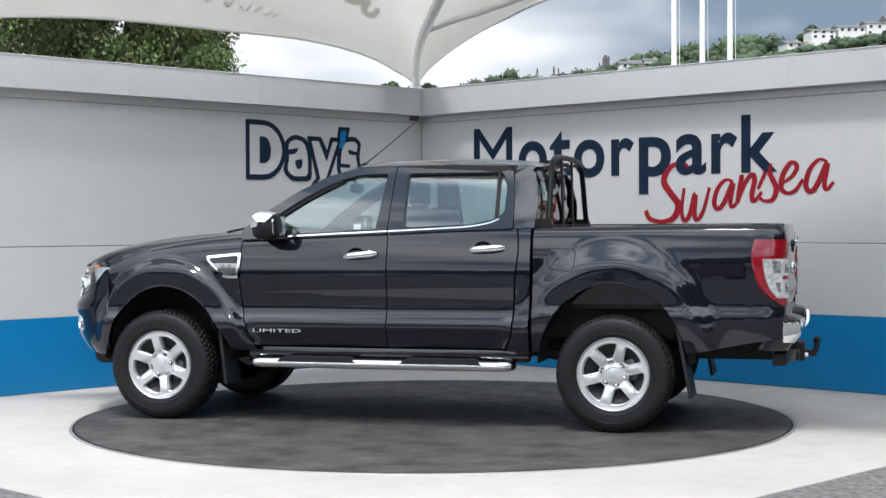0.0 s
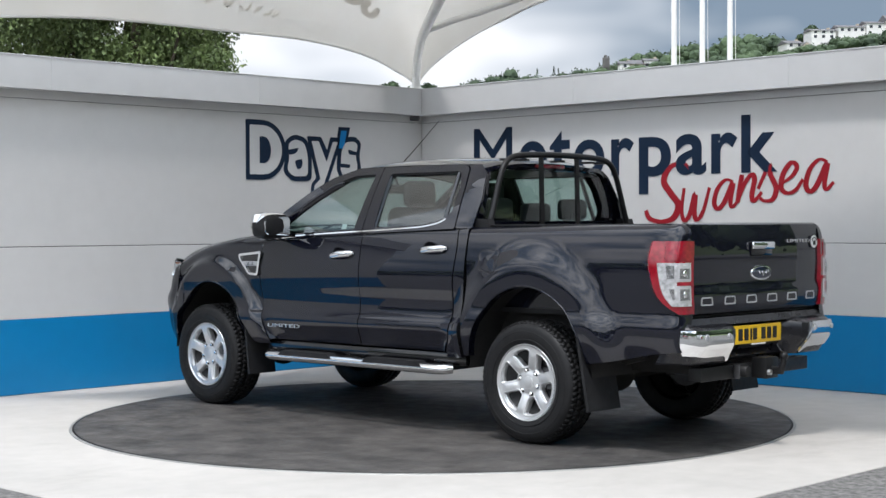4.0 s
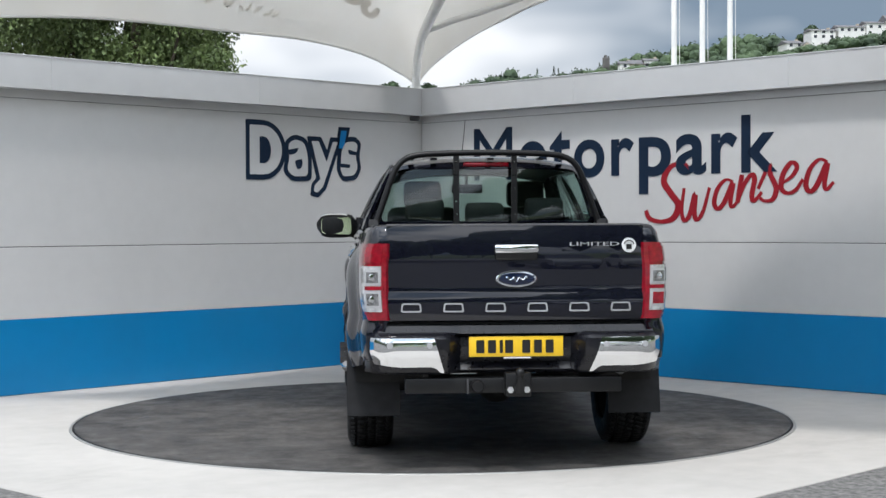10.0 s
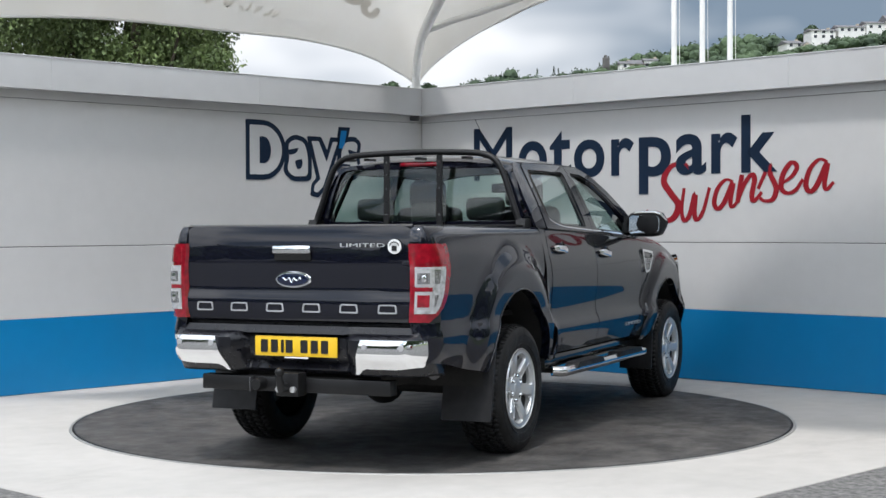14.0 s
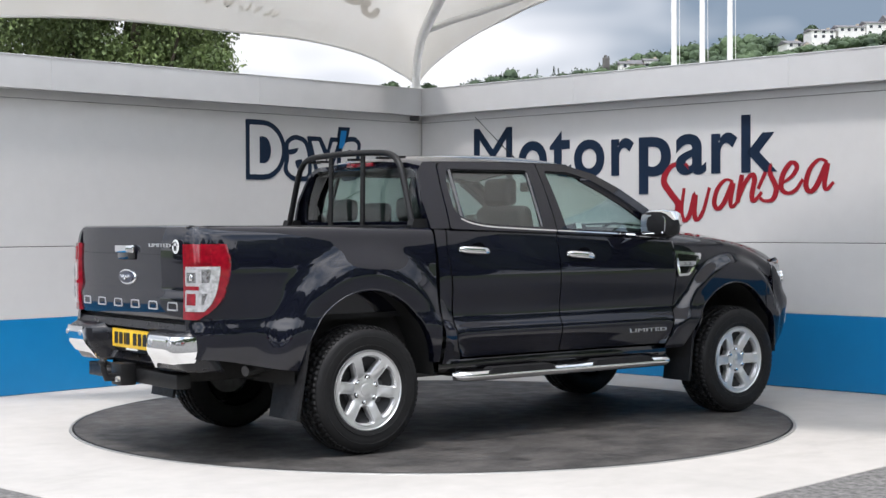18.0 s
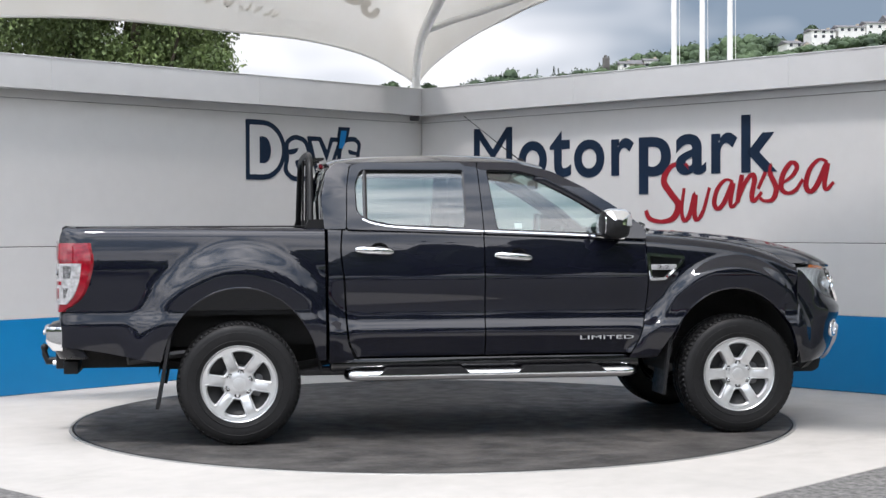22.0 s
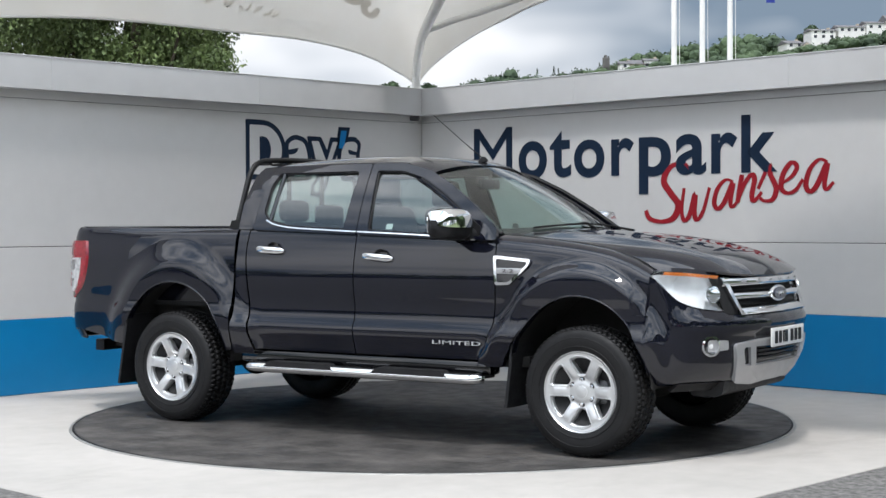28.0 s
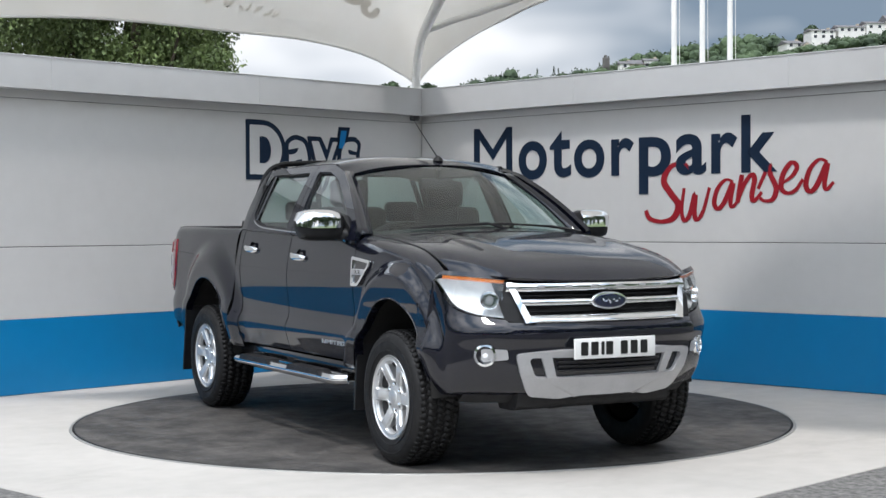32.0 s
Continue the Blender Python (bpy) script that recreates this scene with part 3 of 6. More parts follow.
        for door, xa, xb, za, zb in ((fd, 0.01, 0.25, 1.168, 1.148), (rd, -0.88, -0.64, 1.208, 1.192)):
            bm = bmesh.new()
            y0 = side_y(0, za, DOOR_SECTION)
            lathe_rows = []
            for k in range(13):
                t = k / 12
                x, z = xa + (xb - xa) * t, za + (zb - za) * t
                e = math.sqrt(max(0.0, 1 - (2 * t - 1) ** 6))
                off = 0.018 + 0.022 * math.sin(math.pi * t)
                lathe_rows.append([(x, s * (y0 + off * (0.4 + 0.6 * e) + 0.008 * math.cos(a)), z + 0.0215 * (0.5 + 0.5 * e) * math.sin(a)) for a in [math.tau * q / 12 for q in range(13)]])
            grid(bm, lathe_rows)
            h = part("handle", bm, M_CHROME, door, "chrome door handle")
            bm = bmesh.new()
            lathe(bm, [(0.055, 0.006 * s), (0.045, -0.004 * s), (0.001, -0.012 * s)], 20, "y", ((xa + xb) / 2 + 0.03, s * (y0 + 0.002), (za + zb) / 2 - 0.003))
            for v in bm.verts:
                v.co.x = (v.co.x - (xa + xb) / 2 - 0.03) * 1.15 + (xa + xb) / 2 + 0.03
            part("handle_bowl", bm, M_GLOSSBLACK, h, "black recess")
        # writing low on the front door
        m = pose(0, -side_y(0.7, 0.64, DOOR_SECTION) - 0.001, 0) if s < 0 else pose(0, side_y(0.7, 0.64, DOOR_SECTION) + 0.001, 0, 0, 0, 180)
        across = (0.56, 0.912) if s < 0 else (-0.912, -0.56)
        text_part("lettering", "LIMITED", M_ALLOY, fd, (*across, 0.624, 0.647), m, 0.004, 0.0, 0.0, "small chrome letters")
        # side vent on the wing
        outer = round_poly([(1.0, 1.175), (1.262, 1.152), (1.25, 1.115), (1.125, 1.0), (1.02, 0.995)], 0.018, 4)
        hole = round_poly([(1.022, 1.155), (1.238, 1.136), (1.232, 1.118), (1.116, 1.016), (1.036, 1.013)], 0.012, 4)
        put = lambda a, b: (a, s * (side_y(a, b, DOOR_SECTION) + 0.012), b)
        vent = thicken(part("side_vent", plate(bmesh.new(), outer, [hole], put), M_CHROME, truck, "chrome-framed side vent"), 0.012, 0.0)
        part("grille", plate(bmesh.new(), hole, [], lambda a, b: (a, s * (side_y(a, b, DOOR_SECTION) + 0.007), b)), M_GLOSSBLACK, vent, "dark grille")
        bm = bmesh.new()
        box(bm, 1.03, 1.2, s * (side_y(1.1, 1.08, DOOR_SECTION) + 0.008), s * (side_y(1.1, 1.08, DOOR_SECTION) + 0.016), 1.065, 1.1, 0.004)
        bar = part("bar", bm, M_SATIN, vent, "silver bar with a small number")
        yv = side_y(1.1, 1.08, DOOR_SECTION) + 0.0165
        mv = pose(0, -yv, 0) if s < 0 else pose(0, yv, 0, 0, 0, 180)
        text_part("lettering", "2.2", M_INK, vent, (1.07, 1.15, 1.073, 1.094) if s < 0 else (-1.15, -1.07, 1.073, 1.094), mv, 0.002)
        # mirror
        mir = thing_part("mirror", truck)
        bm = bmesh.new()
        rows = []
        for k in range(9):
            t = k / 8
            y = 0.825 + 0.31 * t
            g = max(0.05, 1 - (2 * t - 1) ** 4) ** 0.45
            rows.append([(0.775 + (0.092 if math.cos(a) > 0 else 0.095) * g * math.copysign(abs(math.cos(a)) ** 0.6, math.cos(a)) - 0.03 * t, s * y, 1.362 + 0.094 * g * math.copysign(abs(math.sin(a)) ** 0.55, math.sin(a))) for a in [math.tau * q / 24 for q in range(25)]])
        grid(bm, rows)
        bm.faces.new([v for v in bm.verts if abs(abs(v.co.y) - 0.825) < 1e-6][:24])
        bm.faces.new([v for v in bm.verts if abs(abs(v.co.y) - 1.135) < 1e-6][:24])
        part("housing", bm, M_PLASTIC, mir, "black mirror housing")
        bm = bmesh.new()
        rows = []
        for k in range(9):
            t = k / 8
            y = 0.845 + 0.294 * t
            g = max(0.06, 1 - (2 * t - 1) ** 4) ** 0.45 * 1.03
            rows.append([(0.775 + 0.1 * g * math.copysign(abs(math.cos(a)) ** 0.6, math.cos(a)) - 0.03 * t, s * y, 1.362 + 0.096 * g * math.copysign(abs(math.sin(a)) ** 0.55, math.sin(a))) for a in [-0.04 + 2.4 * q / 18 for q in range(19)]])
        grid(bm, rows)
        part("cap", bm, M_CHROME, mir, "chrome mirror cap")
        bm = bmesh.new()
        prism(bm, round_poly([(s * 0.87, 1.292), (s * 1.1, 1.30), (s * 1.105, 1.415), (s * 0.875, 1.428)], 0.03), "yz", 0.671, 0.679)
        part("mirror_glass", bm, M_CHROME, mir, "mirror glass")
        bm = bmesh.new()
        tube(bm, [(0.83, s * 0.80, 1.30), (0.80, s * 0.87, 1.305), (0.79, s * 0.93, 1.32)], [0.05, 0.035, 0.03], 10)
        part("arm", bm, M_PLASTIC, mir)
        bm = bmesh.new()
        prism(bm, [(0.74, 1.285), (0.90, 1.275), (0.885, 1.35), (0.78, 1.425)], "xz", s * 0.80, s * 0.835)
        part("sail", bm, M_PLASTIC, mir)
        # side step
        stp = thing_part("side_step", truck)
        bm = bmesh.new()
        tube(bm, spline([(-0.93, s * 0.86, 0.425), (-0.88, s * 0.915, 0.42), (-0.7, s * 0.925, 0.42), (0, s * 0.925, 0.42), (0.7, s * 0.925, 0.42), (0.86, s * 0.915, 0.42), (0.91, s * 0.86, 0.425)], 4), 0.034, 14)
        part("tube", bm, M_CHROME, stp, "polished steel tube")
        for xa, xb in ((-0.74, -0.17), (0.14, 0.71)):
            bm = bmesh.new()
            prism(bm, [(xa, 0.43), (xb, 0.43), (xb - 0.05, 0.466), (xa + 0.05, 0.466)], "xz", s * 0.875, s * 0.966)
            part("tread_pad", bm, M_PLASTIC, stp, "black tread pad")
        for xb in (-0.8, 0.0, 0.78):
            part("bracket", boxed(xb - 0.03, xb + 0.03, s * 0.55, s * 0.9, 0.40, 0.43), M_UNDER, stp)
        # mud flaps
        bm = bmesh.new()
        grid(bm, [[(-2.02 - 0.09 * k / 8, s * (0.62 + 0.31 * j / 4), 0.74 - 0.50 * k / 8) for j in range(5)] for k in range(9)])
        thicken(part("mud_flap", bm, M_PLASTIC, truck, "black rubber mud flap"), 0.02, 0)
        bm = bmesh.new()
        grid(bm, [[(1.155 - 0.05 * k / 6, s * (0.66 + 0.25 * j / 4), 0.66 - 0.40 * k / 6) for j in range(5)] for k in range(7)])
        thicken(part("mud_flap", bm, M_PLASTIC, truck, "black rubber mud flap"), 0.02, 0)
    # fuel flap, on the left only
    flap = round_poly([(-1.36, 1.20), (-1.18, 1.20), (-1.165, 1.07), (-1.35, 1.05)], 0.04)
    bm = bmesh.new()
    rows = []
    for q, o in ((1.0, -0.001), (0.985, 0.0025), (0.9, 0.003), (0.7, 0.003), (0.4, 0.003), (0.02, 0.003)):
        rows.append([(-1.264 + (a + 1.264) * q, side_y(-1.264 + (a + 1.264) * q, 1.13 + (b - 1.13) * q, BED_SECTION) + o, 1.13 + (b - 1.13) * q) for a, b in flap + flap[:1]])
    grid(bm, rows)
    fuel = part("fuel_flap", bm, M_PAINT, truck)
    bm = bmesh.new()
    tube(bm, [(a, side_y(a, b, BED_SECTION) + 0.0005, b) for a, b in flap], 0.0028, 6, closed=True)
    part("shut_line", bm, M_DARK, fuel)


def thing_part(name, parent, label=""):
    ob = new(name)
    ob.parent = parent
    if label:
        ob["label"] = label
    return ob


def build_cab():
    # roof
    bm = bmesh.new()
    edge = lambda x: curve([(-1.08, 1.72), (-0.95, 1.752), (-0.2, 1.763), (0.2, 1.757), (0.42, 1.702), (0.5, 1.665)], x)
    ridge = lambda x: curve([(-1.08, 1.765), (-1.0, 1.798), (-0.75, 1.825), (-0.28, 1.838), (0.0, 1.832), (0.3, 1.80), (0.42, 1.772), (0.5, 1.745)], x)
    rows = []
    for i in range(41):
        x = -1.055 + 1.515 * i / 40
        w = 0.625 - 0.012 * smooth01((x - 0.1) / 0.4) - 0.02 * smooth01((-0.85 - x) / 0.25)
        rows.append([(x - (0.10 * (abs(q) ** 2) * smooth01((x - 0.1) / 0.36)) + 0.05 * q * q * smooth01((-0.85 - x) / 0.2), w * q, edge(x) + (ridge(x) - edge(x)) * (1 - abs(q) ** 3)) for q in [k / 14 - 1 for k in range(29)]])
    grid(bm, rows)
    roof = thicken(part("roof", bm, M_PAINT, truck, "black roof panel"), 0.03, -1)
    bm = bmesh.new()
    rows = []
    for i in range(13):
        x = -1.0 + 1.36 * i / 12
        rows.append([(x, 0.58 * q, edge(x) - 0.05 + (ridge(x) - edge(x)) * (1 - abs(q) ** 3)) for q in [k / 6 - 1 for k in range(13)]])
    grid(bm, rows)
    part("headlining", bm, M_ROOFLINE, roof, "pale headlining")
    for s in (1, -1):
        bm = bmesh.new()
        tube(bm, [(x, s * (0.617), edge(x) + 0.004) for x in [-0.98 + 1.2 * k / 16 for k in range(17)]], 0.008, 6)
        part("roof_channel", bm, M_PLASTIC, roof)
    # windscreen with a black band and pillars
    def screen(u, v):
        """u: -1 to 1 across, v: 0 at the foot to 1 at the top."""
        foot = Vector((1.20 - 0.22 * u * u, 0.735 * u, 1.338 - 0.045 * u * u))
        head = Vector((0.445 - 0.10 * u * u, 0.575 * u, 1.758 - 0.06 * u * u))
        p = foot.lerp(head, v)
        bulge = 0.022 * math.sin(math.pi * v)
        return p + Vector((bulge * 0.5, 0, bulge))
    bm = bmesh.new()
    grid(bm, [[screen(k / 12 - 1, j / 12) for k in range(25)] for j in range(13)])
    ws = part("windscreen", bm, M_SCREEN, truck, "sloping windscreen")
    ws.visible_shadow = False
    for s in (1, -1):
        bm = bmesh.new()
        rows = []
        for j in range(13):
            v = j / 12
            a = screen(s * 0.985, v) + Vector((0, 0, 0.004))
            b = screen(s * 1.0, v)
            outer = Vector((b.x - 0.02, s * glass_y(max(1.28, b.z - 0.02)), b.z - 0.012))
            mid = (a + outer) / 2 + Vector((0.012, s * 0.012, 0.012))
            rows.append([a, mid, outer, outer + Vector((-0.03, 0, -0.03))])
        grid(bm, rows)
        thicken(part("pillar", bm, M_PAINT, truck), 0.02, 0, False)
    bm = bmesh.new()
    grid(bm, [[screen(k / 12 - 1, 0) + Vector((0.03 * t, 0, -0.01 - 0.02 * t)) for k in range(25)] for t in (-0.2, 1.0, 2.2)])
    part("scuttle", bm, M_PLASTIC, truck, "black plastic scuttle")
    for s, x0, y0, y1 in ((1, 1.22, -0.52, 0.12), (1, 1.20, 0.10, 0.62)):
        bm = bmesh.new()
        pts = [screen(y / 0.735, 0.035) + Vector((0.012, 0, 0.010)) for y in [y0 + (y1 - y0) * k / 8 for k in range(9)]]
        tube(bm, pts, 0.007, 6)
        tube(bm, [Vector((1.2, y1 + 0.02, 1.318)), pts[-3] + Vector((0.008, 0, 0.006)), pts[4]], [0.010, 0.008, 0.005], 6)
        part("wiper", bm, M_PLASTIC, truck, "black wiper")
    # pillars behind the rear doors
    for s in (1, -1):
        put = lambda a, b: (a, s * (glass_y(b) - 0.12 * max(0.0, -0.97 - a)), b)
        bm = bowed(round_poly([(-0.936, 1.335), (-0.924, 1.60), (-0.902, 1.735), (-0.86, 1.762), (-0.99, 1.757), (-1.05, 1.70), (-1.085, 1.52), (-1.07, 1.335)], 0.012), put)
        thicken(part("rear_pillar", bm, M_PAINT, truck), 0.02, 0)
    # rear panel and window
    rx = lambda a, b: (curve([(1.30, -1.06), (1.5, -1.088), (1.7, -1.052), (1.77, -1.03)], b) + 0.05 * (abs(a) / 0.75) ** 4, a, b)
    hole = round_poly([(-0.70, 1.385), (-0.598, 1.712), (-0.52, 1.73), (0.52, 1.73), (0.598, 1.712), (0.70, 1.385)], 0.04)
    outer = [(-0.79, 1.28), (-0.775, 1.42), (-0.70, 1.60), (-0.625, 1.735), (-0.5, 1.757), (0, 1.768), (0.5, 1.757), (0.625, 1.735), (0.70, 1.60), (0.775, 1.42), (0.79, 1.28)]
    back = thicken(part("cab_back", plate(bmesh.new(), outer, [hole], rx), M_PAINT, truck), 0.02, 0)
    part("rear_window", plate(bmesh.new(), hole, [], lambda a, b: Vector(rx(a, b)) + Vector((0.006, 0, 0))), M_SCREEN, back, "green-tinted rear window").visible_shadow = False
    part("brake_light", boxed(-1.062, -1.03, -0.15, 0.15, 1.745, 1.772, 0.006), M_REDLENS, back, "red high brake light")
    part("cab_back_panel", boxed(-1.05, -1.03, -0.8, 0.8, 0.5, 1.3), M_PAINT, truck)
    # bonnet
    top = lambda v: curve([(0, 1.335), (0.2, 1.312), (0.53, 1.262), (0.68, 1.228), (0.84, 1.178), (0.95, 1.112), (1.0, 1.058)], v)
    bm = bmesh.new()
    rows = []
    for i in range(33):
        v = i / 32
        v = v + 0.06 * math.sin(math.pi * v) * v
        row = []
        for k in range(41):
            q = k / 20 - 1
            y = 0.735 * q
            lead = curve([(0, 2.455), (0.3, 2.437), (0.5, 2.395), (0.6, 2.335), (0.68, 2.20), (0.735, 2.02)], abs(y))
            foot = 1.22 - 0.2 * q * q
            x = foot + (lead - foot) * v
            ez = fender_top(min(x, 2.02)) if abs(q) > 0.999 else fender_top(foot - 0.0 + (2.02 - foot) * v)
            z = ez + (top(v) - ez) * (1 - abs(q) ** 2.4)
            z += 0.012 * math.exp(-((abs(q) - 0.62) / 0.12) ** 2) * math.sin(math.pi * min(1, v * 1.05))
            row.append((x, y, z))
        rows.append(row)
    grid(bm, rows)
    bonnet = thicken(part("bonnet", bm, M_PAINT, truck, "black ridged bonnet"), 0.015, -1)
    for k in (0, -1):
        bm = bmesh.new()
        tube(bm, [Vector(r[k]) + Vector((0, 0, 0.001)) for r in rows[1:31]], 0.0045, 6)
        part("shut_line", bm, M_DARK, bonnet)
    # aerial
    ae = thing_part("aerial", roof)
    bm = bmesh.new()
    lathe(bm, [(0.036, 0.0), (0.03, 0.018), (0.012, 0.035), (0.001, 0.037)], 16, "z", (0.36, 0.05, 1.788))
    part("base", bm, M_PLASTIC, ae)
    bm = bmesh.new()
    tube(bm, [(0.36, 0.05, 1.81), (0.2, 0.05, 1.93), (-0.04, 0.05, 2.12)], [0.005, 0.003, 0.002], 6)
    part("rod", bm, M_PLASTIC, ae)


# plan line of the nose, from the left arch round to the right one: (x, y)
NOSE_HALF = [(1.93, 0.862), (2.0, 0.859), (2.1, 0.852), (2.2, 0.835), (2.28, 0.802), (2.35, 0.742), (2.41, 0.66), (2.456, 0.57), (2.496, 0.43), (2.525, 0.23), (2.537, 0.0)]


def nose_path(n=6):
    half = [(p.x, p.y) for p in spline([(x, y, 0) for x, y in NOSE_HALF], n)]
    return half + [(x, -y) for x, y in half[-2::-1]]


def nose(x, y, z):
    """A point of the nose's skin above plan point (x, y)."""
    w = smooth01((x - 2.0) / 0.42)
    dx = curve([(0.42, -0.135), (0.5, -0.085), (0.6, -0.055), (0.7, -0.045), (0.76, -0.02), (0.8, -0.022), (0.84, -0.05), (0.88, -0.08), (1.0, -0.10), (1.1, -0.125)], z)
    dy = curve([(0.42, -0.09), (0.55, -0.02), (0.7, 0.0), (0.9, -0.004), (1.1, -0.03)], z)
    out = abs(y) + dy * min(1, abs(y) / 0.5) * (0.3 + 0.7 * w)
    if x < 2.2:
        k = 1 - smooth01((x - 2.0) / 0.2)
        out = out * (1 - k) + k * (side_y(x, z, DOOR_SECTION) + abs(y) - 0.857)
    return Vector((x + dx * w, math.copysign(out, y), z))


def lamp_low(x):
    return curve([(2.0, 1.075), (2.05, 1.06), (2.12, 1.005), (2.19, 0.955), (2.27, 0.912), (2.38, 0.873), (2.475, 0.856), (2.5, 0.856)], x)


def lamp_top(x):
    return curve([(2.0, 1.085), (2.1, 1.092), (2.3, 1.085), (2.47, 1.062), (2.5, 1.06)], x)


def build_front():
    path = nose_path()
    bm = bmesh.new()
    rows = []
    for x, y in path:
        zt = lamp_low(x) - 0.006 if abs(y) > 0.6 else 0.838
        if x < 2.03:
            zt = 0.838
        zb = arch_z(x, 0.45) if x < 2.04 else 0.45
        rows.append([nose(x, y, zb + (zt - zb) * k / 20) for k in range(21)])
    grid(bm, rows)
    grid(bm, [[r[0] for r in rows], [r[0] + (Vector((-0.08, -math.copysign(0.03, r[0].y), -0.02)) if r[0].x > 2.06 else Vector((0, -math.copysign(0.05, r[0].y), 0.004))) for r in rows]])
    bumper = part("front_bumper", bm, M_PAINT, truck, "black front bumper with a silver guard", sharp=50)
    # lower black valance
    bm = bmesh.new()
    grid(bm, [[nose(x, y, 0.455) + Vector((-0.05 - 0.03 * k, 0, -0.005 - 0.025 * k)) for k in range(3)] for x, y in path if abs(y) < 0.8])
    thicken(part("valance", bm, M_PLASTIC, bumper, "black plastic valance"), 0.02, 0)
    bm = bmesh.new()
    prism(bm, round_poly([(2.1, 0.47), (2.34, 0.47), (2.32, 0.375), (2.28, 0.352), (2.13, 0.352)], 0.015, 3), "xz", -0.5, 0.5)
    part("skid", bm, M_PLASTIC, bumper, "black plastic skid below the bumper")
    # silver guard with two windows and dark intake
    def on_nose(a, b, out):
        best = min(path, key=lambda q: abs(q[1] - a))
        j = path.index(best)
        i = j + 1 if (j + 1 < len(path) and (path[j + 1][1] - a) * (best[1] - a) <= 0) else j - 1
        i = max(0, min(len(path) - 1, i))
        (xa, ya), (xb, yb) = path[j], path[i]
        t = 0 if ya == yb else (a - ya) / (yb - ya)
        x = xa + (xb - xa) * t
        p = nose(x, a, b)
        return p + Vector((out, 0, 0))
    outer = round_poly([(-0.56, 0.672), (-0.30, 0.69), (0.30, 0.69), (0.56, 0.672), (0.55, 0.60), (0.53, 0.445), (0.34, 0.425), (0.22, 0.44), (-0.22, 0.44), (-0.34, 0.425), (-0.53, 0.445), (-0.55, 0.60)], 0.035, 5)
    holes = [round_poly([(-0.495, 0.648), (0.495, 0.648), (0.465, 0.545), (-0.465, 0.545)], 0.025, 4)]
    guard = thicken(part("guard", plate(bmesh.new(), outer, holes, lambda a, b: on_nose(a, b, 0.004)), M_SATIN, bumper, "satin silver bumper guard", sharp=60), 0.04, 0)
    bv = guard.modifiers.new("soft", "BEVEL")
    bv.width, bv.segments = 0.008, 2
    part("intake", plate(bmesh.new(), round_poly([(-0.52, 0.66), (0.52, 0.66), (0.5, 0.53), (-0.5, 0.53)], 0.02, 4), [], lambda a, b: on_nose(a, b, -0.012)), M_PLASTIC, bumper, "dark mesh intake")
    for sy in (1, -1):
        post = plate(bmesh.new(), round_poly([(sy * 0.43, 0.66), (sy * 0.37, 0.66), (sy * 0.345, 0.54), (sy * 0.40, 0.54)], 0.01, 3), [], lambda a, b: on_nose(a, b, 0.010))
        thicken(part("post", post, M_SATIN, bumper, "satin silver post"), 0.02, 0)
    for k in range(4):
        bm = bmesh.new()
        tube(bm, [on_nose(-0.33 + 0.66 * j / 8, 0.575 + 0.024 * k, 0.012) for j in range(9)], 0.005, 5)
        part("slat", bm, M_PLASTIC, bumper)
    for s in (1, -1):
        # fog lamp
        fx = on_nose(s * 0.70, 0.665, 0.0)
        m = Matrix.Translation(fx) @ pose(0, 0, 0, 0, 0, s * 38)
        fog = thing_part("fog_lamp", bumper)
        for nm, prof, ma, lb in (("bezel", [(0.062, -0.02), (0.06, 0.010), (0.048, 0.012), (0.045, -0.005)], M_CHROME, "chrome bezel"), ("lens", [(0.046, -0.006), (0.03, 0.0), (0.001, 0.002)], M_FOG, "clear round lens"), ("bulb", [(0.016, 0.0), (0.014, 0.006), (0.001, 0.008)], M_WHITELENS, "")):
            bm = bmesh.new()
            lathe(bm, prof, 24, "x")
            bmesh.ops.transform(bm, matrix=m, verts=bm.verts)
            part(nm, bm, ma, fog, lb)
        bm = bmesh.new()
        pl = plate(bm, round_poly([(s * 0.72, 0.70), (s * 0.60, 0.695), (s * 0.595, 0.64), (s * 0.72, 0.63)], 0.015, 4), [], lambda a, b: on_nose(a, b, 0.006))
        part("fog_surround", pl, M_SATIN, bumper, "silver fog lamp surround")
        # headlamp
        seg = [q for q in path if q[1] * s > 0.595 and q[0] > 2.035]
        lamp = thing_part("headlamp", truck)
        bm = bmesh.new()
        grid(bm, [[nose(x, y, lamp_low(x) + (lamp_top(x) - lamp_low(x)) * k / 8) for k in range(9)] for x, y in seg])
        part("lens", bm, M_LENS, lamp, "clear swept-back headlamp lens").visible_shadow = False
        bm = bmesh.new()
        grid(bm, [[nose(x, y, lamp_low(x) + (lamp_top(x) - 0.022 - lamp_low(x)) * k / 8) + Vector((-0.012 - 0.045 * math.sin(math.pi * k / 8) - 0.0025 * (i % 6 == 0), -s * (0.03 + 0.0025 * (i % 6 == 0)), 0)) for k in range(9)] for i, (x, y) in enumerate(seg)])
        part("reflector", bm, M_WHITELENS, lamp, "bright reflector")
        for (px, py, pz, r) in ((2.315, 0.66, 0.958, 0.05),):
            bm = bmesh.new()
            lathe(bm, [(r, 0.03), (r * 0.9, 0.0), (r * 0.4, -0.03), (0.001, -0.03)], 20, "x")
            bmesh.ops.transform(bm, matrix=Matrix.Translation((px, s * py, pz)) @ pose(0, 0, 0, 0, 0, s * 30), verts=bm.verts)
            part("bowl", bm, M_CHROME, lamp, "chrome lamp bowl")
        bm = bmesh.new()
        top = [q for q in seg if q[0] > 2.12]
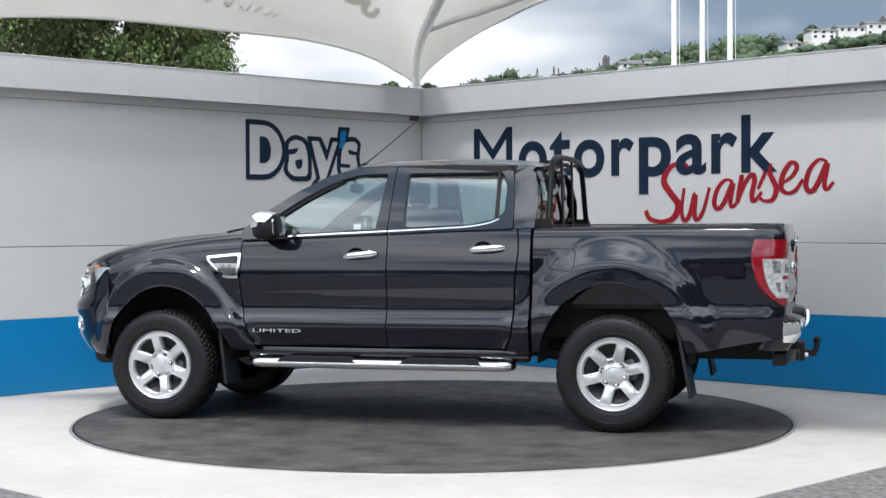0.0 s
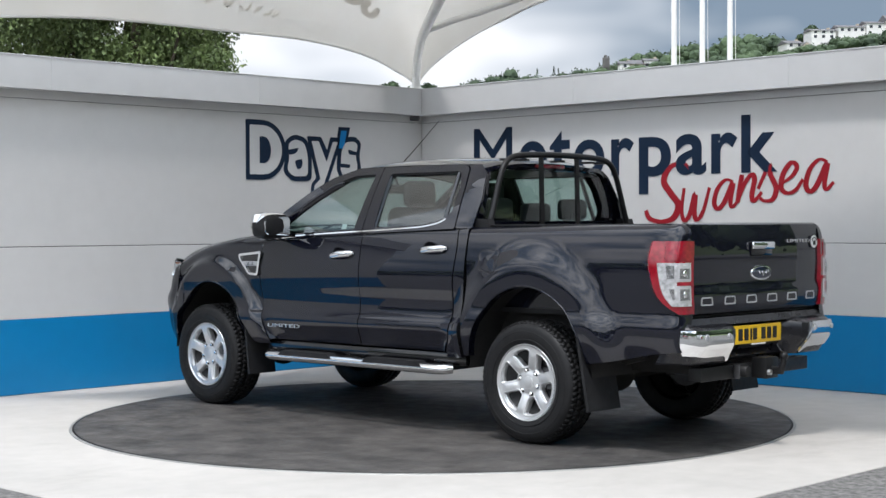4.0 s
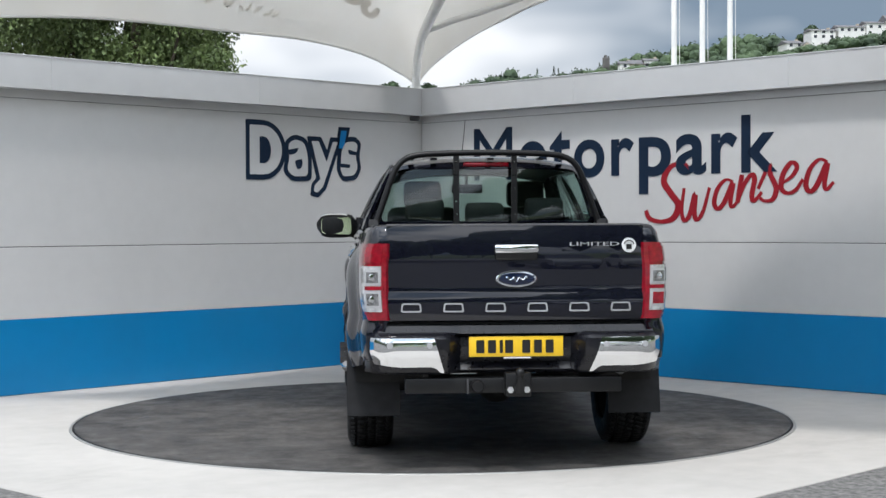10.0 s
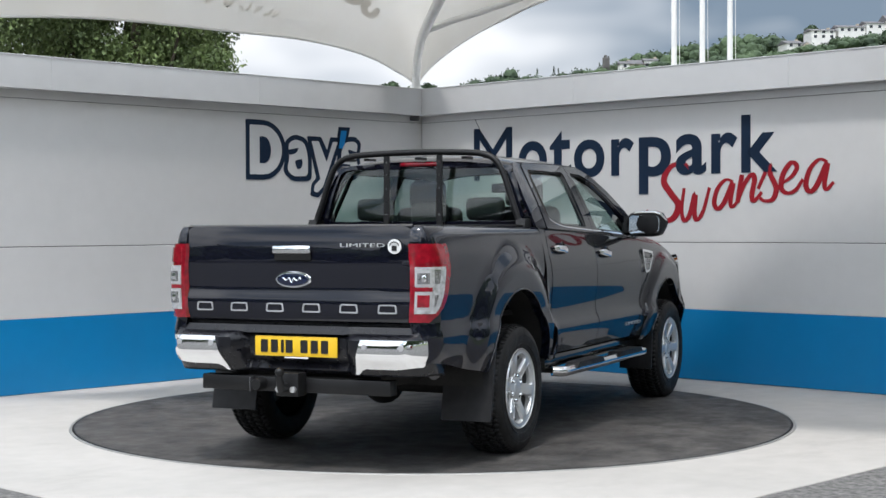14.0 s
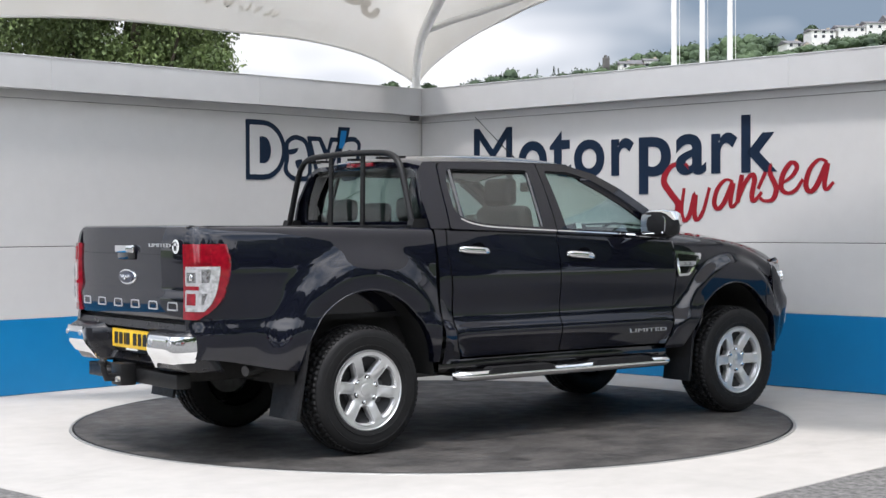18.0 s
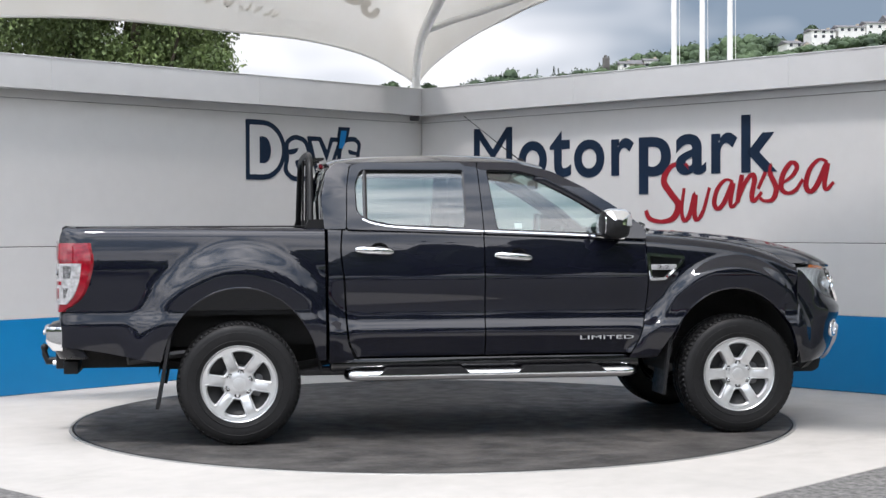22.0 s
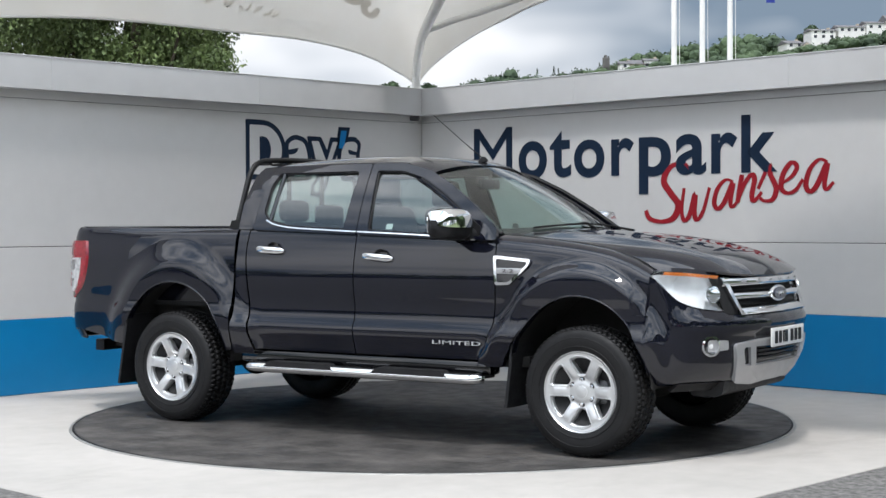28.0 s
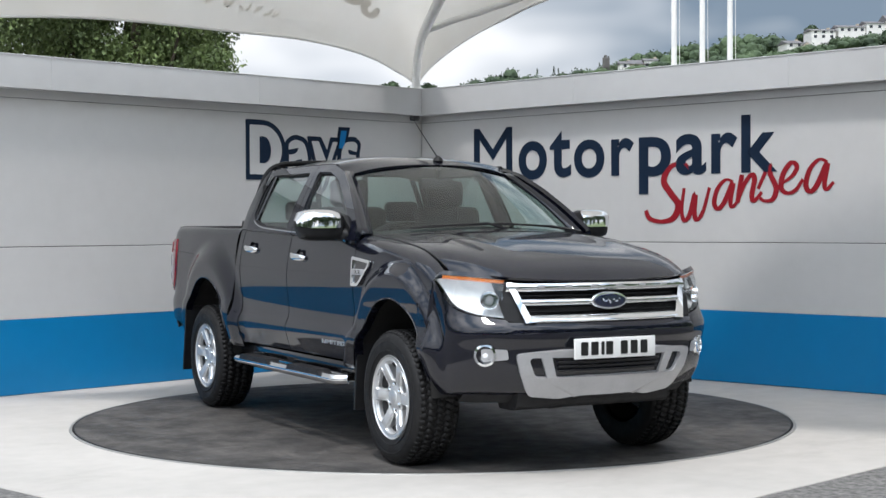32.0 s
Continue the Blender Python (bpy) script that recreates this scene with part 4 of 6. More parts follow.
        grid(bm, [[nose(x, y, lamp_top(x) - d) + Vector((0.004 - 0.01 * k, 0, 0)) for k, d in enumerate((0.004, 0.022))] for x, y in top])
        part("indicator", bm, M_AMBER, lamp, "amber indicator strip")
        bm = bmesh.new()
        grid(bm, [[nose(x, y, lamp_top(x)) + Vector((0, 0, 0.0)), nose(x, y, lamp_top(x)) + Vector((-0.012, -s * 0.012, 0.022)) * smooth01((x - 2.03) / 0.12)] for x, y in seg])
        part("brow", bm, M_PAINT, lamp)
    # grille
    gr = thing_part("grille", truck, "chrome-barred radiator grille")
    dark = [(-0.5, 0.835), (0.5, 0.835), (0.60, 1.05), (-0.60, 1.05)]
    part("mesh", plate(bmesh.new(), dark, [], lambda a, b: on_nose(a, b, -0.03)), M_PLASTIC, gr, "black mesh")
    for z, h, w in ((1.028, 0.058, 0.60), (0.943, 0.04, 0.53), (0.858, 0.042, 0.48)):
        bm = bmesh.new()
        rows = []
        for j in range(25):
            y = -w + 2 * w * j / 24
            rows.append([on_nose(y, z + h * 0.5 * math.sin(t), 0.004 + 0.020 * math.cos(t)) for t in [-1.57 + 3.14 * k / 8 for k in range(9)]])
        grid(bm, rows)
        bar = part("bar", bm, M_CHROME, gr, "chrome bar")
        if z > 1.0:
            for k in range(6):
                y = -0.40 + 0.16 * k
                bm = bmesh.new()
                p = on_nose(y, z, 0.026)
                box(bm, p.x - 0.003, p.x + 0.001, y - 0.022, y + 0.022, z - 0.006, z + 0.006)
                part("mark", bm, M_SATIN, bar)
    for z in (0.903, 0.988):
        for dz in (-0.012, 0.012):
            bm = bmesh.new()
            tube(bm, [on_nose(-0.5 + j / 12, z + dz, -0.012) for j in range(13)], 0.005, 5)
            part("slat", bm, M_PLASTIC, gr)
    for s in (1, -1):
        bm = bmesh.new()
        edge = [(s * 0.598, 1.048), (s * 0.566, 1.048), (s * 0.478, 0.868), (s * 0.45, 0.836), (s * 0.515, 0.832)]
        part("end_gap", plate(bmesh.new(), [(s * 0.66, 1.05), (s * 0.59, 1.05), (s * 0.505, 0.838), (s * 0.605, 0.846)], [], lambda a, b: on_nose(a, b, -0.004)), M_PLASTIC, gr, "black gap beside the lamp")
        thicken(part("end_frame", plate(bm, edge, [], lambda a, b: on_nose(a, b, 0.012)), M_CHROME, gr, "chrome end frame"), 0.015, 0)
    bm = bmesh.new()
    badge_rows(bm, (on_nose(0, 0.945, 0.028)).x, 0.0, 0.945, 0.118, 0.049, 1)
    b = part("badge_ring", bm, M_CHROME, gr, "chrome oval ring")
    bm = bmesh.new()
    badge_rows(bm, (on_nose(0, 0.945, 0.036)).x, 0.0, 0.945, 0.104, 0.038, 1)
    bb = part("badge", bm, M_BADGE, gr, "dark blue oval badge with a silver squiggle")
    squiggle(bb, (on_nose(0, 0.945, 0.036)).x + 0.009, 0.0, 0.945, 0.06, 0.016, 1)
    # front plate
    px = on_nose(0, 0.75, 0.012).x
    fp = part("front_plate", boxed(px - 0.006, px + 0.006, -0.262, 0.262, 0.637, 0.748, 0.004), M_WHITE, truck, "white plate with black bars")
    plate_bars(fp, px + 0.006, 1)


def badge_rows(bm, x, y, z, a, b, s):
    rows = [[(x + s * h, y + a * q * math.cos(t), z + b * q * math.sin(t)) for t in [math.tau * k / 40 for k in range(41)]] for q, h in ((1.0, -0.012), (0.99, 0.0), (0.94, 0.005), (0.6, 0.006), (0.01, 0.0065))]
    return grid(bm, rows)


def squiggle(parent, x, y, z, a, b, s):
    bm = bmesh.new()
    tube(bm, [(x, y + a * (2 * k / 24 - 1), z + b * math.sin(k * 0.9) * (0.6 + 0.4 * math.cos(k * 0.5))) for k in range(25)], 0.0035, 5)
    part("squiggle", bm, M_CHROME, parent, "silver squiggle")


def plate_bars(parent, x, s):
    """Seven dark bars stand for the characters."""
    xs = [-0.20, -0.135, -0.083, -0.04, 0.055, 0.12, 0.185]
    for k, c in enumerate(xs):
        w = 0.009 if k == 2 else 0.022
        part("mark", boxed(x - 0.0005 * s, x + 0.0015 * s, c * s - w, c * s + w, parent_z(parent) - 0.036, parent_z(parent) + 0.036, 0.004, 1), M_INK, parent)


def parent_z(ob):
    return sum(v.co.z for v in ob.data.vertices) / len(ob.data.vertices)


def build_rear():
    # bed floor, bulkhead and tailgate
    part("bed_floor", boxed(-2.66, -1.09, -0.71, 0.71, 0.80, 0.83), M_PLASTIC, truck, "dark bed liner")
    part("bed_front", boxed(-1.11, -1.085, -0.80, 0.80, 0.62, 1.335, 0.006), M_PAINT, truck)
    bm = bmesh.new()
    sec = [(1.362, -2.655), (1.366, -2.685), (1.355, -2.705), (1.30, -2.715), (1.24, -2.719), (1.16, -2.7205), (1.08, -2.7185), (1.03, -2.716), (1.0, -2.7155), (0.985, -2.718), (0.965, -2.724), (0.945, -2.7265), (0.90, -2.726), (0.86, -2.722), (0.835, -2.714), (0.825, -2.69)]
    grid(bm, [[(x + 0.016 * (abs(y) / 0.69) ** 4, y, z) for z, x in sec] for y in [0.712 * (2 * k / 20 - 1) for k in range(21)]])
    tail = part("tailgate", bm, M_PAINT, truck, "black tailgate with raised silver marks", sharp=40)
    part("tailgate_core", boxed(-2.69, -2.66, -0.709, 0.709, 0.83, 1.355), M_PAINT, tail)
    # handle, badge, marks
    h = thing_part("tailgate_handle", tail)
    part("surround", boxed(-2.733, -2.715, -0.118, 0.118, 1.165, 1.252, 0.012), M_GLOSSBLACK, h, "black recess")
    part("pull", boxed(-2.750, -2.725, -0.122, 0.122, 1.204, 1.252, 0.012), M_CHROME, h, "chrome pull")
    bm = bmesh.new()
    badge_rows(bm, -2.722, 0.0, 1.062, 0.115, 0.048, -1)
    part("badge_ring", bm, M_CHROME, tail, "chrome oval ring")
    bm = bmesh.new()
    badge_rows(bm, -2.730, 0.0, 1.062, 0.101, 0.037, -1)
    bd = part("badge", bm, M_BADGE, tail, "dark blue oval badge with a silver squiggle")
    squiggle(bd, -2.739, 0.0, 1.062, 0.058, 0.016, -1)
    for k in range(6):
        y = 0.58 - 0.232 * k
        bm = bmesh.new()
        outer = round_poly([(y - 0.058, 0.881), (y + 0.058, 0.881), (y + 0.052, 0.931), (y - 0.052, 0.931)], 0.012, 3)
        hole = round_poly([(y - 0.049, 0.889), (y + 0.049, 0.889), (y + 0.044, 0.9235), (y - 0.044, 0.9235)], 0.008, 3)
        pl = plate(bm, outer, [hole], lambda a, b: (-2.728 + 0.016 * (abs(a) / 0.69) ** 4, a, b))
        thicken(part("mark", pl, M_SATIN, tail, "raised silver mark"), 0.005, 0)
    text_part("lettering", "LIMITED", M_ALLOY, tail, (0.297, 0.57, 1.242, 1.262), pose(-2.722, 0, 0, 0, 0, -90), 0.004, label="small chrome letters")
    bm = bmesh.new()
    lathe(bm, [(0.04, 0.0), (0.04, -0.0025), (0.001, -0.0025)], 24, "x", (-2.720, -0.626, 1.245))
    st = part("sticker", bm, M_WHITE, tail, "round white sticker with a dark mark")
    part("mark", boxed(-2.7262, -2.7245, -0.641, -0.611, 1.222, 1.25), M_INK, st)
    bm = bmesh.new()
    tube(bm, [(-2.7255, -0.626 + 0.026 * math.cos(t), 1.25 + 0.02 * math.sin(t)) for t in [math.pi * k / 10 for k in range(11)]], 0.003, 5)
    part("mark", bm, M_INK, st)
    # tail lamps
    path = [(-2.44, 0.0)] + TAIL_LINE
    for s in (1, -1):
        lamp = thing_part("tail_lamp", truck)

        def skin(i, z, out):
            """A point on the lamp's skin: i along the plan line, z up."""
            i0 = min(int(i), len(path) - 2)
            t = i - i0
            (xa, da), (xb, db) = path[i0], path[i0 + 1]
            x, d = xa + (xb - xa) * t, da + (db - da) * t
            k = i / (len(path) - 1)
            return Vector((x - out * smooth01(k * 1.6), s * (bed_y(x, z, d) + out * (1 - smooth01((k - 0.55) / 0.4))), z))

        def side_end(z):
            """Where the lamp's forward edge lies along the plan line: it sweeps back below."""
            return curve([(0.835, 4.8), (0.87, 3.0), (0.93, 1.65), (1.02, 1.0), (1.15, 0.72), (1.262, 0.95)], z)

        def patch(z0, z1, i0, i1, out, sweep=0.0):
            bm = bmesh.new()
            rows = []
            for j in range(13):
                z = z0 + (z1 - z0) * j / 12
                a = max(i0, side_end(z) + sweep) if i0 < 8 else i0
                rows.append([skin(a + (i1 - a) * k / 14, z, out) for k in range(15)])
            grid(bm, rows)
            rim = [r[0] for r in rows] + rows[-1][1:] + [r[-1] for r in rows[-2::-1]] + rows[0][-2:0:-1]
            inner = [p + Vector((0.03, -s * 0.02, 0)) for p in rim]
            grid(bm, [rim + rim[:1], inner + inner[:1]])
            return bm
        part("lens", patch(0.838, 1.26, 0.0, 8.0, 0.012), M_REDLENS, lamp, "red tail lamp lens")
        part("lens", patch(0.885, 1.135, 1.1, 7.3, 0.0165, 0.9), M_TAILCLEAR, lamp, "clear reversing lens")
        # silver-framed squares towards the tailgate
        for z0, z1, red in ((1.03, 1.118, False), (0.905, 1.0, s < 0)):
            part("frame", patch(z0, z1, 4.5, 7.3, 0.0185), M_SILVERFRAME, lamp, "silver frame")
            part("lens", patch(z0 + 0.015, z1 - 0.015, 5.0, 6.95, 0.0205), M_REDLENS if red else M_LAMPCUP, lamp, "red fog lens" if red else "clear lens")
        for z0, z1 in ((1.045, 1.12), (0.925, 0.985)):
            part("facet", patch(z0, z1, 2.3, 3.9, 0.0185, 1.9), M_LAMPCUP, lamp, "darker lens facet")
        part("divider", patch(1.004, 1.026, 4.4, 7.6, 0.0185), M_REDLENS, lamp)
        for zc in (1.074, 0.953)[:1 if s < 0 else 2]:
            bm = bmesh.new()
            c = skin(6.1, zc, 0.0205)
            lathe(bm, [(0.02, 0.003), (0.017, -0.001), (0.001, -0.002)], 16, "x", c)
            part("bulb", bm, M_CHROME, lamp, "round bulb reflector")
        part("stop_lens", patch(1.155, 1.24, 2.5, 7.3, 0.0165, 1.6), M_REDLENS, lamp, "ribbed red stop lens")
    # bumper: black middle, chrome corners
    def bump(y, z, out=0.0):
        a = abs(y)
        x = -2.80 + 0.02 * (a / 0.8) ** 2 + 0.17 * max(0.0, (a - 0.685) / 0.14) ** 2.2
        x += curve([(0.54, 0.085), (0.60, 0.045), (0.655, 0.006), (0.68, 0.0), (0.73, 0.002), (0.745, 0.008), (0.75, 0.02)], z)
        return Vector((x - out, y, z))
    bumper = thing_part("rear_bumper", truck, "black step bumper with chrome corners")
    bm = bmesh.new()
    ys = [0.826 * (2 * k / 48 - 1) for k in range(49)]
    zs = [0.545, 0.56, 0.60, 0.65, 0.70, 0.735, 0.75]

    def recess(y):
        return 0.12 * smooth01((0.41 - abs(y)) / 0.11)
    rows = [[bump(y, z, -recess(y) if z > 0.57 else -recess(y) * 0.5) for z in zs] + [Vector((max(-2.705, bump(y, 0.75).x), y, 0.765)), Vector((max(-2.69, bump(y, 0.75).x + 0.01), y, 0.80)), Vector((-2.60, y, 0.815))] for y in ys]
    grid(bm, rows)
    thicken(part("step", bm, M_STEP, bumper, "satin black step"), 0.015, 0, False)
    for s in (1, -1):
        bm = bmesh.new()
        rows = []
        for k in range(19):
            u = k / 18
            lo = 0.588 - 0.034 * smooth01((0.13 - u) / 0.05) + 0.012 * smooth01((u - 0.6) / 0.4)
            col = []
            for j in range(11):
                q = lo + (0.742 - lo) * j / 10
                inner = 0.40 + 0.06 * (q - 0.555) / 0.185
                outer = 0.82 - 0.05 * ((0.742 - q) / 0.15) ** 2
                col.append(bump(s * (inner + (outer - inner) * u), q, 0.012))
            rows.append(col)
        grid(bm, rows)
        thicken(part("corner", bm, M_CHROME, bumper, "chrome bumper corner"), 0.018, 0)
        for y in (0.485, 0.70):
            bm = bmesh.new()
            p = bump(s * y, 0.705, 0.022)
            lathe(bm, [(0.017, 0.006), (0.016, -0.003), (0.001, -0.004)], 16, "x", p)
            part("sensor", bm, M_SATIN, bumper, "round parking sensor")
    rp = part("rear_plate", boxed(-2.702, -2.690, -0.262, 0.262, 0.632, 0.745, 0.004), M_YELLOW, truck, "yellow plate with black bars")
    plate_bars(rp, -2.702, -1)
    part("bottom_strip", boxed(-2.7035, -2.695, -0.08, 0.07, 0.622, 0.63), M_WHITE, rp)
    # towing bar
    tow = thing_part("tow_bar", truck, "black towing bar with a ball")
    part("beam", boxed(-2.70, -2.61, -0.585, 0.615, 0.432, 0.515, 0.006), M_BAR, tow)
    part("ball_plate", boxed(-2.80, -2.70, -0.07, 0.07, 0.42, 0.55, 0.008), M_BAR, tow)
    bm = bmesh.new()
    tube(bm, [(-2.78, 0, 0.47), (-2.86, 0, 0.47), (-2.88, 0, 0.52), (-2.88, 0, 0.545)], [0.028, 0.026, 0.02, 0.016], 12)
    bmesh.ops.create_uvsphere(bm, u_segments=14, v_segments=10, radius=0.026, matrix=Matrix.Translation((-2.88, 0, 0.56)))
    part("ball", bm, M_BAR, tow)
    for y in (-0.045, 0.045):
        bm = bmesh.new()
        lathe(bm, [(0.018, 0.02), (0.018, -0.01), (0.001, -0.012)], 6, "x", (-2.81, y, 0.46))
        part("bolt", bm, M_ALLOY, tow, "bright bolt head")
    bm = bmesh.new()
    lathe(bm, [(0.036, 0.06), (0.036, -0.03), (0.03, -0.04), (0.001, -0.04)], 16, "x", (-2.73, 0.22, 0.475))
    sock = part("socket", bm, M_BAR, tow, "black towing socket")
    part("bracket", boxed(-2.745, -2.70, 0.268, 0.276, 0.432, 0.515, 0.002), M_BRAKE, sock, "bare steel bracket")
    # sports bar
    bar = thing_part("sports_bar", truck, "black tubular sports bar behind the cab")
    hoop = [(0.735, 1.36), (0.685, 1.50), (0.625, 1.67), (0.575, 1.76), (0.495, 1.808), (0.35, 1.825), (0, 1.833)]
    hoop = hoop + [(-y, z) for y, z in hoop[-2::-1]]
    bm = bmesh.new()
    tube(bm, spline([(-1.155 + 0.02 * (z - 1.36), y, z) for y, z in hoop], 4), 0.02, 12)
    part("hoop", bm, M_BAR, bar)
    for y in (0.205, -0.175):
        slots = [[(y + 0.007 * math.cos(q), 1.43 + 0.085 * k + 0.007 * math.sin(q)) for q in [math.tau * j / 8 for j in range(8)]] for k in range(5)]
        bm = plate(bmesh.new(), [(y - 0.019, 1.33), (y + 0.019, 1.33), (y + 0.019, 1.825), (y - 0.019, 1.825)], slots, lambda a, b: (-1.152 + 0.016 * (b - 1.33), a, b))
        thicken(part("upright", bm, M_BAR, bar, "flat upright with a row of holes", smooth=False), 0.014, 0)
    for s in (1, -1):
        bm = bmesh.new()
        prism(bm, [(-1.19, 1.345), (-1.06, 1.345), (-1.075, 1.40), (-1.17, 1.40)], "xz", s * 0.715, s * 0.775)
        part("foot", bm, M_BAR, bar)
    for y in (-0.5, -0.35, -0.02, 0.35, 0.5):
        part("clip", boxed(-1.15, -1.05, y - 0.02, y + 0.02, 1.785, 1.80), M_BAR, bar)


def build_wheel():
    """One wheel about the origin, its outer face towards -y."""
    w = new("wheel")
    bm = bmesh.new()
    prof = [(0.236, -0.118), (0.243, -0.128), (0.262, -0.134), (0.30, -0.139), (0.335, -0.136), (0.357, -0.127), (0.369, -0.112), (0.373, -0.09), (0.375, 0.0)]
    prof += [(r, -h) for r, h in prof[-2::-1]]
    lathe(bm, prof, 64, "y")
    rows = [(-0.118, 0.03), (-0.08, 0.05), (-0.02, 0.04), (0.03, 0.05), (0.088, 0.03)]
    for j, (y, wdt) in enumerate(rows):
        for k in range(66):
            t = math.tau * (k + 0.5 * (j % 2)) / 66
            skew = 0.35 * (1 if j in (0, 4) else -1)
            m = Matrix.Rotation(-t, 4, "Y") @ Matrix.Translation((0.3785 if j in (1, 2, 3) else 0.3705, y + wdt / 2, 0)) @ Matrix.Rotation(skew, 4, "X") @ Matrix.Rotation({0: -0.5, 4: 0.5}.get(j, 0), 4, "Z")
            r = bmesh.ops.create_cube(bm, size=1.0)
            bmesh.ops.transform(bm, matrix=m @ Matrix.Diagonal((0.011, wdt * 0.95, 0.028, 1)), verts=r["verts"])
    me = bpy.data.meshes.new("tyre")
    for f in bm.faces:
        f.smooth = len(f.verts) == 4 and f.calc_area() > 0.0006
    bm.to_mesh(me)
    bm.free()
    me.materials.append(M_RUBBER)
    ty = new("tyre", me)
    ty.parent = w
    for r in (0.268, 0.318):
        bm = bmesh.new()
        tube(bm, [(r * math.cos(t), -0.1365, r * math.sin(t)) for t in [math.tau * j / 64 for j in range(64)]], 0.003, 6, closed=True)
        part("sidewall_rib", bm, M_RUBBER, ty)
    # rim: barrel and six-spoke face
    bm = bmesh.new()
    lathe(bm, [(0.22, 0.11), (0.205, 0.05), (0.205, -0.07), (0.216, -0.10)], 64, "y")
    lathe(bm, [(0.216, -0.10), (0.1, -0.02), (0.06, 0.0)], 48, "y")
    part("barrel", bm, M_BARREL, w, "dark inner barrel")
    bm = bmesh.new()
    lathe(bm, [(0.216, -0.10), (0.228, -0.122), (0.237, -0.130), (0.241, -0.124), (0.238, -0.112)], 64, "y")
    rim = part("rim", bm, M_ALLOY, w, "silver six-spoke alloy rim")

    def face(a, b):
        r = math.hypot(a, b)
        crest = 0.007 * max(0.0, math.cos(6 * math.atan2(b, a))) * smooth01((r - 0.07) / 0.05) * (1 - smooth01((r - 0.16) / 0.05))
        return (a, -crest - curve([(0.0, 0.104), (0.05, 0.104), (0.075, 0.097), (0.12, 0.106), (0.18, 0.118), (0.215, 0.123), (0.232, 0.126)], r), b)
    holes = []
    for k in range(6):
        t0 = math.tau * (k + 0.5) / 6
        pts = [(0.095, -0.24), (0.092, 0.0), (0.095, 0.24), (0.203, 0.385), (0.209, 0.19), (0.21, 0.0), (0.209, -0.19), (0.203, -0.385)]
        holes.append(round_poly([(r * math.cos(t0 + d), r * math.sin(t0 + d)) for r, d in pts], 0.016, 4))
    outer = [(0.2285 * math.cos(t), 0.2285 * math.sin(t)) for t in [math.tau * k / 72 for k in range(72)]]
    bm = plate(bmesh.new(), outer, holes, lambda a, b: (a, b, 0))
    for step in (0.06, 0.035, 0.022):
        bmesh.ops.subdivide_edges(bm, edges=[e for e in bm.edges if e.calc_length() > step and len(e.link_faces) == 2], cuts=1)
        bmesh.ops.triangulate(bm, faces=[f for f in bm.faces if len(f.verts) > 3])
    for v in bm.verts:
        v.co = Vector(face(v.co.x, v.co.y))
    part("face", bm, M_ALLOY, rim, sharp=60)
    for h in holes:
        bm = bmesh.new()
        loop = [Vector(face(a, b)) for a, b in h]
        c = sum(loop, Vector()) / len(loop)
        loop.append(loop[0])
        # a rolled lip, a step, then the wall of the opening
        grid(bm, [[p + (c - p).normalized() * q + Vector((0, d, 0)) for p in loop] for q, d in ((-0.006, 0.001), (-0.004, -0.003), (0.0, -0.0035), (0.003, 0.0), (0.0045, 0.008), (0.009, 0.011), (0.0105, 0.05))])
        part("spoke_edge", bm, M_ALLOY, rim)
    for k in range(6):
        t0 = math.tau * (k + 0.5) / 6
        bm = bmesh.new()
        lathe(bm, [(0.0115, -0.085), (0.0115, -0.106), (0.008, -0.110), (0.001, -0.110)], 6, "y", (0.073 * math.cos(t0), 0, 0.073 * math.sin(t0)))
        part("nut", bm, M_CHROME, rim)
        # flat dark disc round each nut, just proud of the face
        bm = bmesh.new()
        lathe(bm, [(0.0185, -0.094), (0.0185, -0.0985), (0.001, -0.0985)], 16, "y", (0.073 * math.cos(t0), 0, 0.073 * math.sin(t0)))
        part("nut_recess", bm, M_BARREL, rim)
    bm = bmesh.new()
    lathe(bm, [(0.040, -0.095), (0.037, -0.107), (0.02, -0.110), (0.001, -0.111)], 24, "y")
    part("cap", bm, M_ALLOY, rim, "silver hub cap")
    bm = bmesh.new()
    lathe(bm, [(0.07, -0.03), (0.155, -0.03), (0.155, -0.005), (0.07, 0.0), (0.07, 0.1), (0.001, 0.1)], 32, "y")
    part("brake_disc", bm, M_BRAKE, w, "grey brake disc")
    part("caliper", boxed(0.09, 0.16, -0.055, 0.02, -0.07, 0.07, 0.01), M_BRAKE, w)
    return w


def build_wheels():
    w = build_wheel()
    turn = {(1, -1): 0, (1, 1): 20, (-1, -1): 8, (-1, 1): -14}
    for (fx, s), a in turn.items():
        m = pose(AXLE * fx, s * 0.785, HUB_Z, 0, 0, 0 if s < 0 else 180) @ pose(0, 0, 0, 0, a, 0)
        if (fx, s) == (1, -1):
            w.matrix_basis = m
            w.parent = truck
        else:
            c = copy_thing(w, m)
            c.parent = truck


